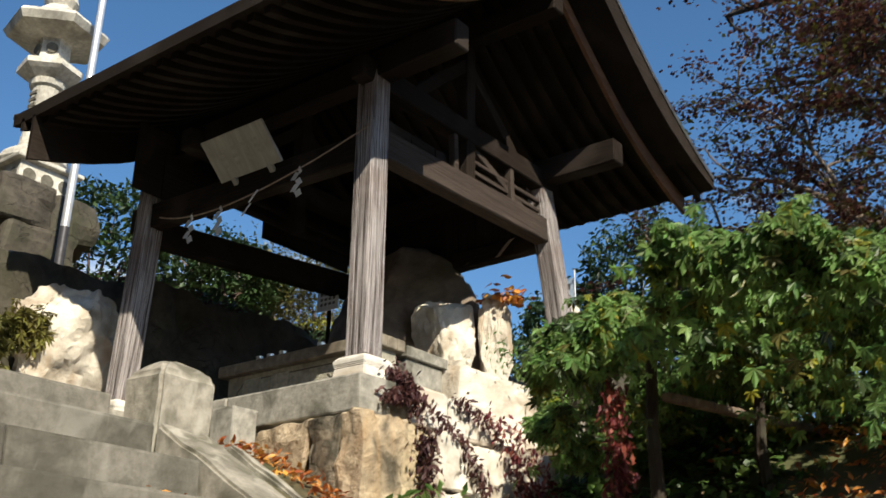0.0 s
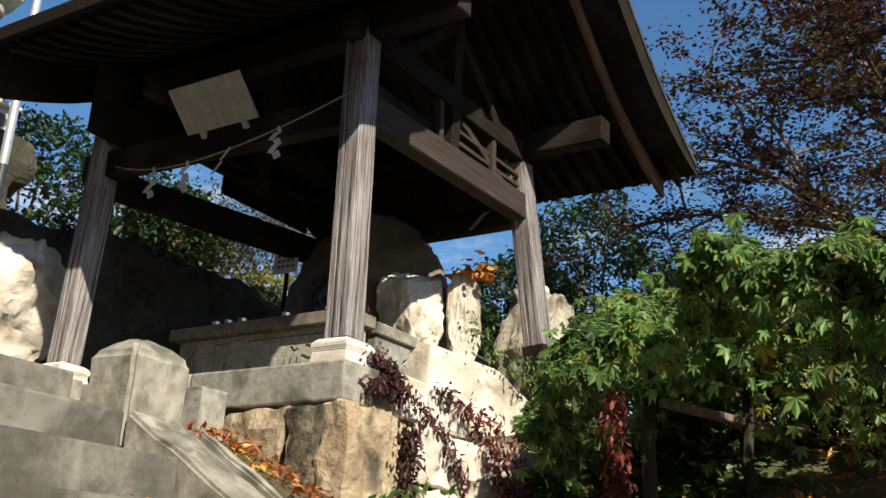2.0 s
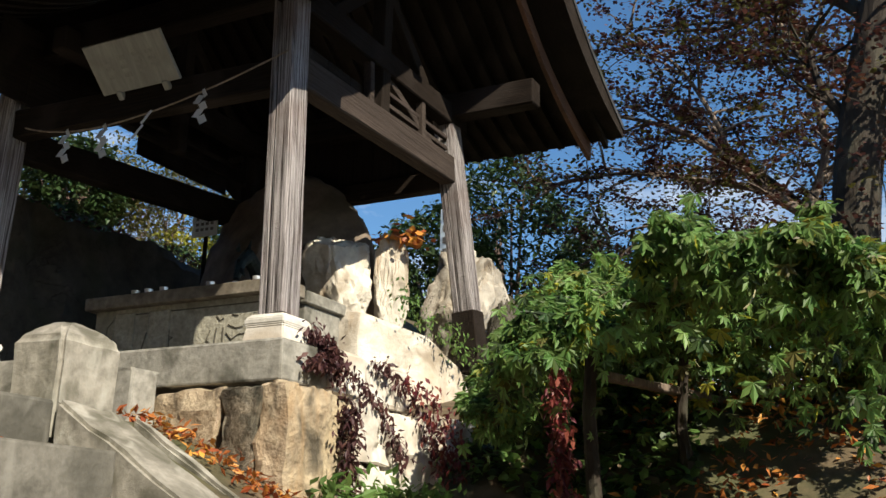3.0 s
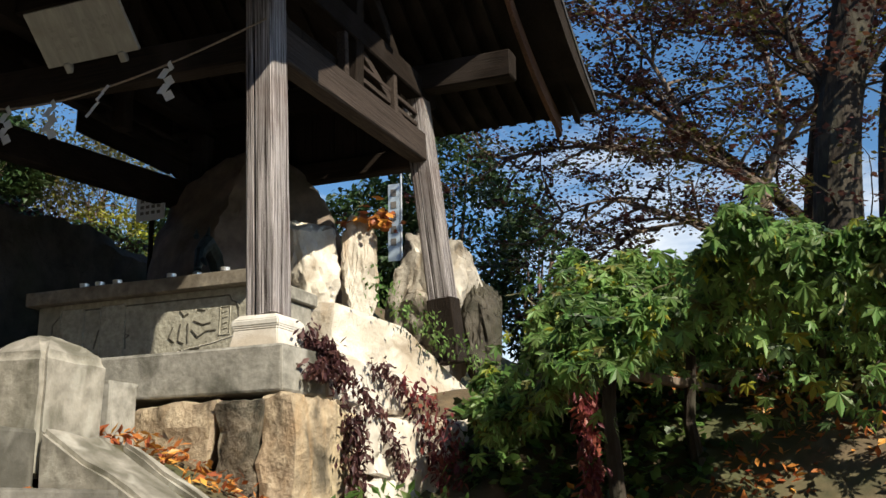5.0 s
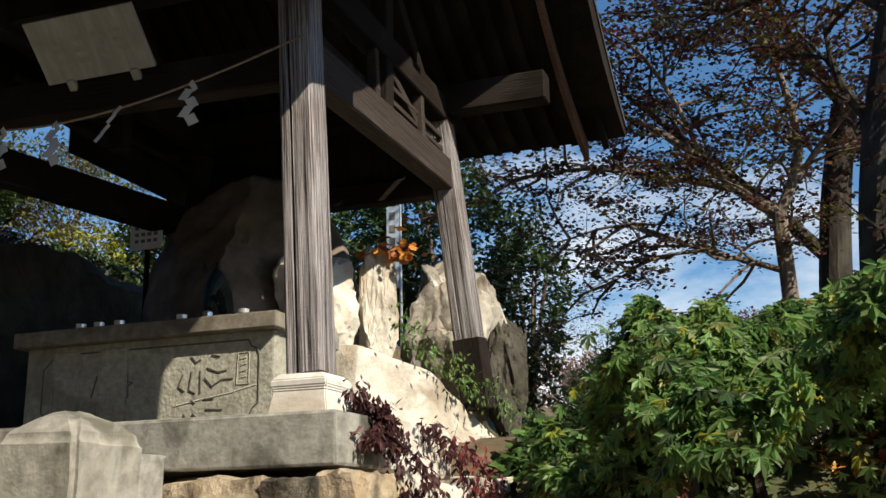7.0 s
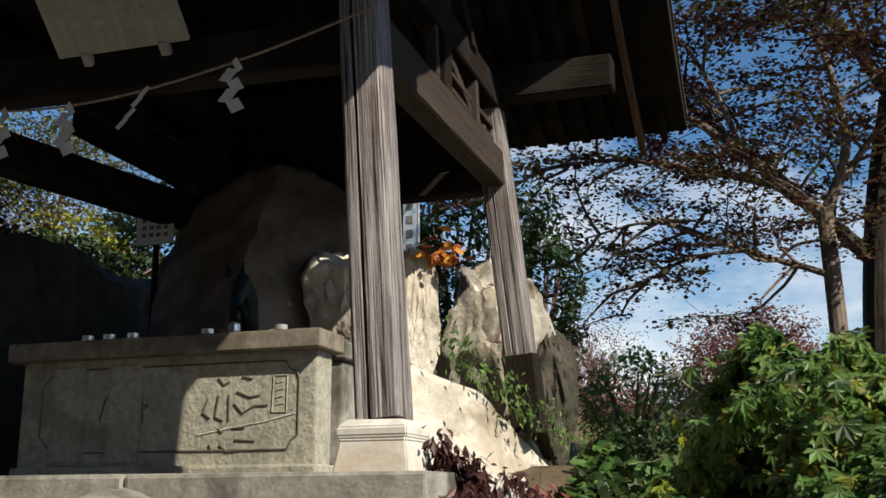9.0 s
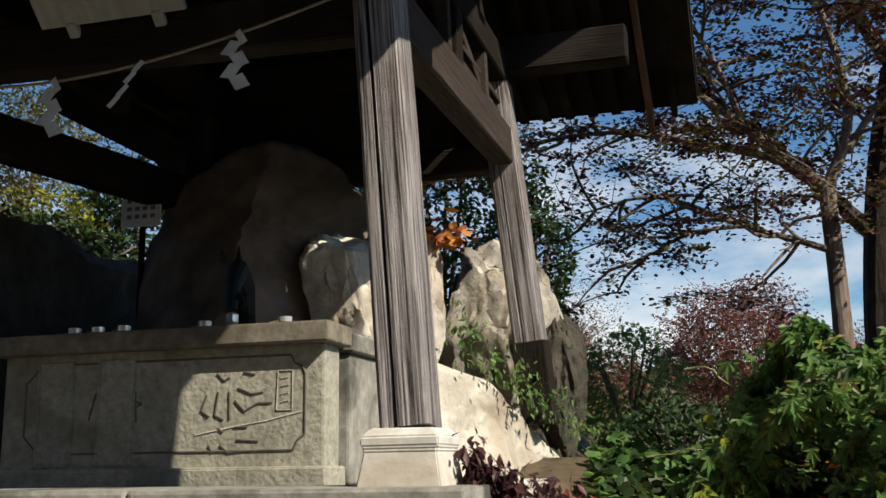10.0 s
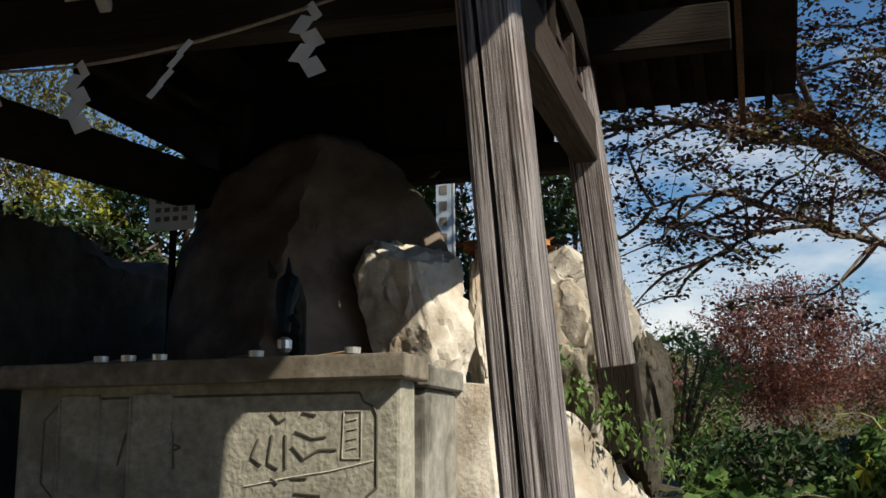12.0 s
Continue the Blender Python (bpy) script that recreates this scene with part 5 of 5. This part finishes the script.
bush("green_bush", (12.0, 0.2, 4.9), (0.9, 0.9, 0.95), 2600, 0.11, M_GREEN, "bright green bush behind the rocks", 61)
bush("hedge_undergrowth", (4.4, -3.4, 3.3), (0.9, 2.2, 0.7), 3500, 0.13, M_OLIVE, "dark undergrowth in the shade of the hedge", 76)
bush("bank_shrub", (5.3, -0.9, 3.8), (0.9, 0.7, 0.45), 2500, 0.09, M_DEEP, "dark green shrub on the bank", 62)
bush("bank_shrub", (7.0, -2.0, 3.7), (1.4, 1.1, 0.5), 2800, 0.09, M_DEEP, "dark shrub on the bank", 63)
bush("bank_shrub", (9.5, -1.0, 3.8), (1.8, 1.2, 0.55), 2800, 0.10, M_DEEP, "dark undergrowth on the bank", 71)
bush("bank_shrub", (15.0, -2.8, 3.9), (2.0, 2.6, 0.8), 3500, 0.12, M_OLIVE, "brown undergrowth before the far trees", 72)
bush("bank_shrub", (16.0, 1.4, 4.2), (2.0, 2.2, 0.9), 3500, 0.12, M_OLIVE, "brown undergrowth before the far trees", 73)
# four dark leaf masses added in place of shadow and shaded rock
bush("shade_shrub", (1.0, 7.2, 6.0), (1.6, 0.8, 0.55), 3500, 0.10, M_DEEP, "dark low leaf mass added for the shadow under the lantern platform", 75)
bush("shade_shrub", (3.2, 6.1, 5.9), (1.4, 0.8, 0.6), 3000, 0.11, M_DEEP, "dark leaf mass added for the shaded rock behind the boulders", 77)
bush("shade_shrub", (6.0, 6.6, 6.2), (1.3, 0.9, 0.6), 3000, 0.11, M_DEEP, "dark leaf mass added for the shaded rock behind the boulders", 78)
bush("shade_shrub", (0.4, 6.0, 5.4), (1.3, 0.6, 0.5), 3000, 0.10, M_DEEP, "dark leaf mass added for the shaded rock behind the boulders", 79)
bush("hill_tree", (4.6, 11.6, 8.8), (1.7, 1.5, 1.8), 8000, 0.15, M_DEEP, "dense green tree on the slope", 64)
bush("hill_tree", (7.6, 11.5, 8.6), (1.6, 1.4, 1.8), 6000, 0.15, M_DEEP, "dark green tree on the slope", 65)
bush("hill_shrub", (7.7, 7.9, 6.9), (0.8, 0.9, 0.9), 1700, 0.10, M_YELLOW, "sunlit yellow green shrub", 67)
bush("hill_shrub", (9.6, 9.4, 7.6), (1.6, 1.8, 1.0), 1200, 0.11, M_OLIVE, "olive brown thicket behind the pavilion", 66)
bush("hill_shrub", (9.2, 5.2, 6.4), (1.1, 1.5, 1.1), 4500, 0.13, M_DEEP, "dark evergreen thicket behind the pavilion", 74)
bush("dark_evergreen", (12.0, 3.2, 7.7), (1.7, 1.5, 2.4), 9000, 0.15, M_DEEP, "dark green tree behind the pavilion", 68)
bush("dark_evergreen", (13.4, 2.0, 7.0), (0.8, 0.8, 2.0), 4000, 0.15, M_DEEP, "dark green tree behind the pavilion", 69)
bush("dark_evergreen", (8.7, 6.8, 7.0), (0.9, 1.3, 1.3), 7000, 0.13, M_DEEP, "dark evergreen thicket behind the rock face", 95)
bush("dark_evergreen", (6.2, 9.2, 8.3), (1.0, 0.9, 0.8), 5000, 0.14, M_DEEP, "dark green tree on the slope behind the pavilion", 93)
bush("dark_evergreen", (11.6, 4.7, 7.5), (1.2, 1.2, 1.4), 8000, 0.14, M_DEEP, "dark green tree behind the rocks and the pavilion", 94)
# unseen wood added behind and beside the stairs to close off sky light
for k, (x, y, z, r) in enumerate(((-15.0, -5.0, 5.5, 4.0), (-15.5, 2.5, 7.0, 4.0), (-10.0, 8.5, 9.5, 3.2), (-4.5, 11.5, 10.0, 2.6), (-17.0, -14.0, 4.0, 5.0), (1.5, -16.5, 2.0, 4.0), (-11.5, -4.8, 6.5, 3.6), (-11.8, 0.5, 8.0, 3.8), (-11.0, 5.2, 9.5, 3.6), (-7.0, 10.5, 10.5, 2.8))):
    t = bush("sky_blocking_tree", (x, y, z), (r, r, r * 1.5), 9000, 0.6, M_DEEP, "unseen tall dark evergreen added to block sky light around the stairs", 81 + k)
    raw("tree_trunk", *tube([(x, y, ground_height(x, y) - 0.3), (x + 0.2, y, z - r * 0.4), (x, y, z + r * 0.3)], [0.45, 0.35, 0.15], 10), M_BARK, t)

# ---- far things ----
lantern = thing("stone_lantern", (1.55, 9.0, 7.0), "tall carved granite lantern on a stacked stone platform", "stone lantern")
LX, LY = 1.55, 9.0
for i, (dx, dy, z0, w, d, h) in enumerate(((-0.5, -0.4, 7.55, 0.95, 1.1, 0.75), (0.4, -0.45, 7.5, 0.85, 1.0, 0.76), (-0.2, -0.45, 6.9, 1.3, 1.1, 0.66), (0.1, 0.3, 6.6, 1.4, 1.0, 1.7))):
    b = box((LX + dx - w / 2, LY + dy - d / 2, z0), (LX + dx + w / 2, LY + dy + d / 2, z0 + h), 0.08)
    bmesh.ops.subdivide_edges(b, edges=b.edges[:], cuts=2, use_grid_fill=True)
    for v in b.verts:
        v.co += 0.12 * Vector((noise.noise(v.co * 2 + Vector((i, 0, 0))), noise.noise(v.co * 2 + Vector((0, i, 0))), noise.noise(v.co * 2 + Vector((0, 0, i)))))
    part("platform_stone", b, M_GREYROCK, lantern)
part("pedestal", box((LX - 0.62, LY - 0.62, 8.27), (LX + 0.62, LY + 0.62, 8.32), 0.02), M_LANTERN, lantern)
part("carved_box", box((LX - 0.50, LY - 0.50, 8.32), (LX + 0.50, LY + 0.50, 8.78), 0.02), M_LANTERN, lantern)
part("cornice", box((LX - 0.60, LY - 0.60, 8.78), (LX + 0.60, LY + 0.60, 8.85), 0.02), M_LANTERN, lantern)
# solid discs, their dark colour giving the shade of an opening
for k in range(3):
    a = LX - 0.32 + k * 0.32
    raw("carved_opening", *tube([(a, LY - 0.505, 8.55), (a, LY - 0.47, 8.55)], [0.12, 0.10], 10), M_GROOVE, lantern)
    a = LY - 0.32 + k * 0.32
    raw("carved_opening", *tube([(LX - 0.505, a, 8.55), (LX - 0.47, a, 8.55)], [0.12, 0.10], 10), M_GROOVE, lantern)
raw("lotus_base", *lathe([(0.55, 0), (0.60, 0.08), (0.56, 0.2), (0.42, 0.32), (0.28, 0.40)], (LX, LY, 8.85), 14), M_LANTERN, lantern)
raw("shaft", *lathe([(0.31, 0), (0.27, 0.35), (0.25, 0.50), (0.31, 0.54), (0.31, 0.62), (0.25, 0.66), (0.24, 1.18), (0.29, 1.22), (0.31, 1.32)], (LX, LY, 9.2), 20), M_LANTERN, lantern, smooth=False)
for k in range(3):
    part("carved_character", box((LX - 0.25, LY - 0.12, 9.98 + k * 0.12), (LX - 0.225, LY + 0.08, 10.04 + k * 0.12)), M_GROOVE, lantern)
raw("platform_head", *lathe([(0.24, 0), (0.48, 0.16), (0.55, 0.22), (0.55, 0.32), (0.40, 0.38)], (LX, LY, 10.48), 6, 0.3), M_LANTERN, lantern)
raw("light_box", *lathe([(0.30, 0), (0.34, 0.05), (0.30, 0.08), (0.28, 0.40), (0.32, 0.46)], (LX, LY, 10.85), 6, 0.3), M_LANTERN, lantern)
# windows are closed discs too, darkened as if hollow
raw("light_window", *tube([(LX - 0.17, LY - 0.24, 11.1), (LX - 0.12, LY - 0.17, 11.1)], [0.10, 0.10], 12), M_GROOVE, lantern)
raw("light_window", *tube([(LX - 0.30, LY + 0.02, 11.1), (LX - 0.20, LY + 0.02, 11.1)], [0.10, 0.10], 12), M_GROOVE, lantern)
raw("cap", *lathe([(0.30, 0), (0.50, 0.02), (0.82, 0.10), (0.90, 0.22), (0.84, 0.30), (0.55, 0.42), (0.36, 0.62), (0.26, 0.72)], (LX, LY, 11.3), 6, 0.3), M_LANTERN, lantern, "weathered curled cap")
raw("finial", *lathe([(0.22, 0), (0.30, 0.15), (0.24, 0.32), (0.03, 0.5)], (LX, LY, 12.0), 16), M_LANTERN, lantern)

pole = thing("flagpole", (0.79, 6.5, 5.6), "tall white metal flagpole in a dark sleeve", "flagpole")
raw("sleeve", *tube([(0.79, 6.5, 5.4), (0.8, 6.5, 7.0)], [0.068, 0.066], 14), M_STEELDARK, pole, smooth=True)
raw("pole", *tube([(0.8, 6.5, 7.0), (0.86, 6.5, 14.0)], [0.062, 0.05], 14), M_STEEL, pole, smooth=True)

banner = thing("cloth_banner", (8.0, 2.55, 5.6), "pale blue upright cloth banner on a thin pole", "banner")
raw("pole", *tube([(8.0, 2.52, 5.3), (8.0, 2.52, 7.7)], [0.022, 0.016], 8), M_STEEL, banner)
part("cloth", box((7.99, 2.545, 6.3), (8.005, 2.74, 7.55), 0.003), M_BANNER, banner)
for k in range(5):
    part("writing", box((7.982, 2.60, 7.35 - k * 0.2), (7.989, 2.69, 7.46 - k * 0.2)), M_INK, banner)
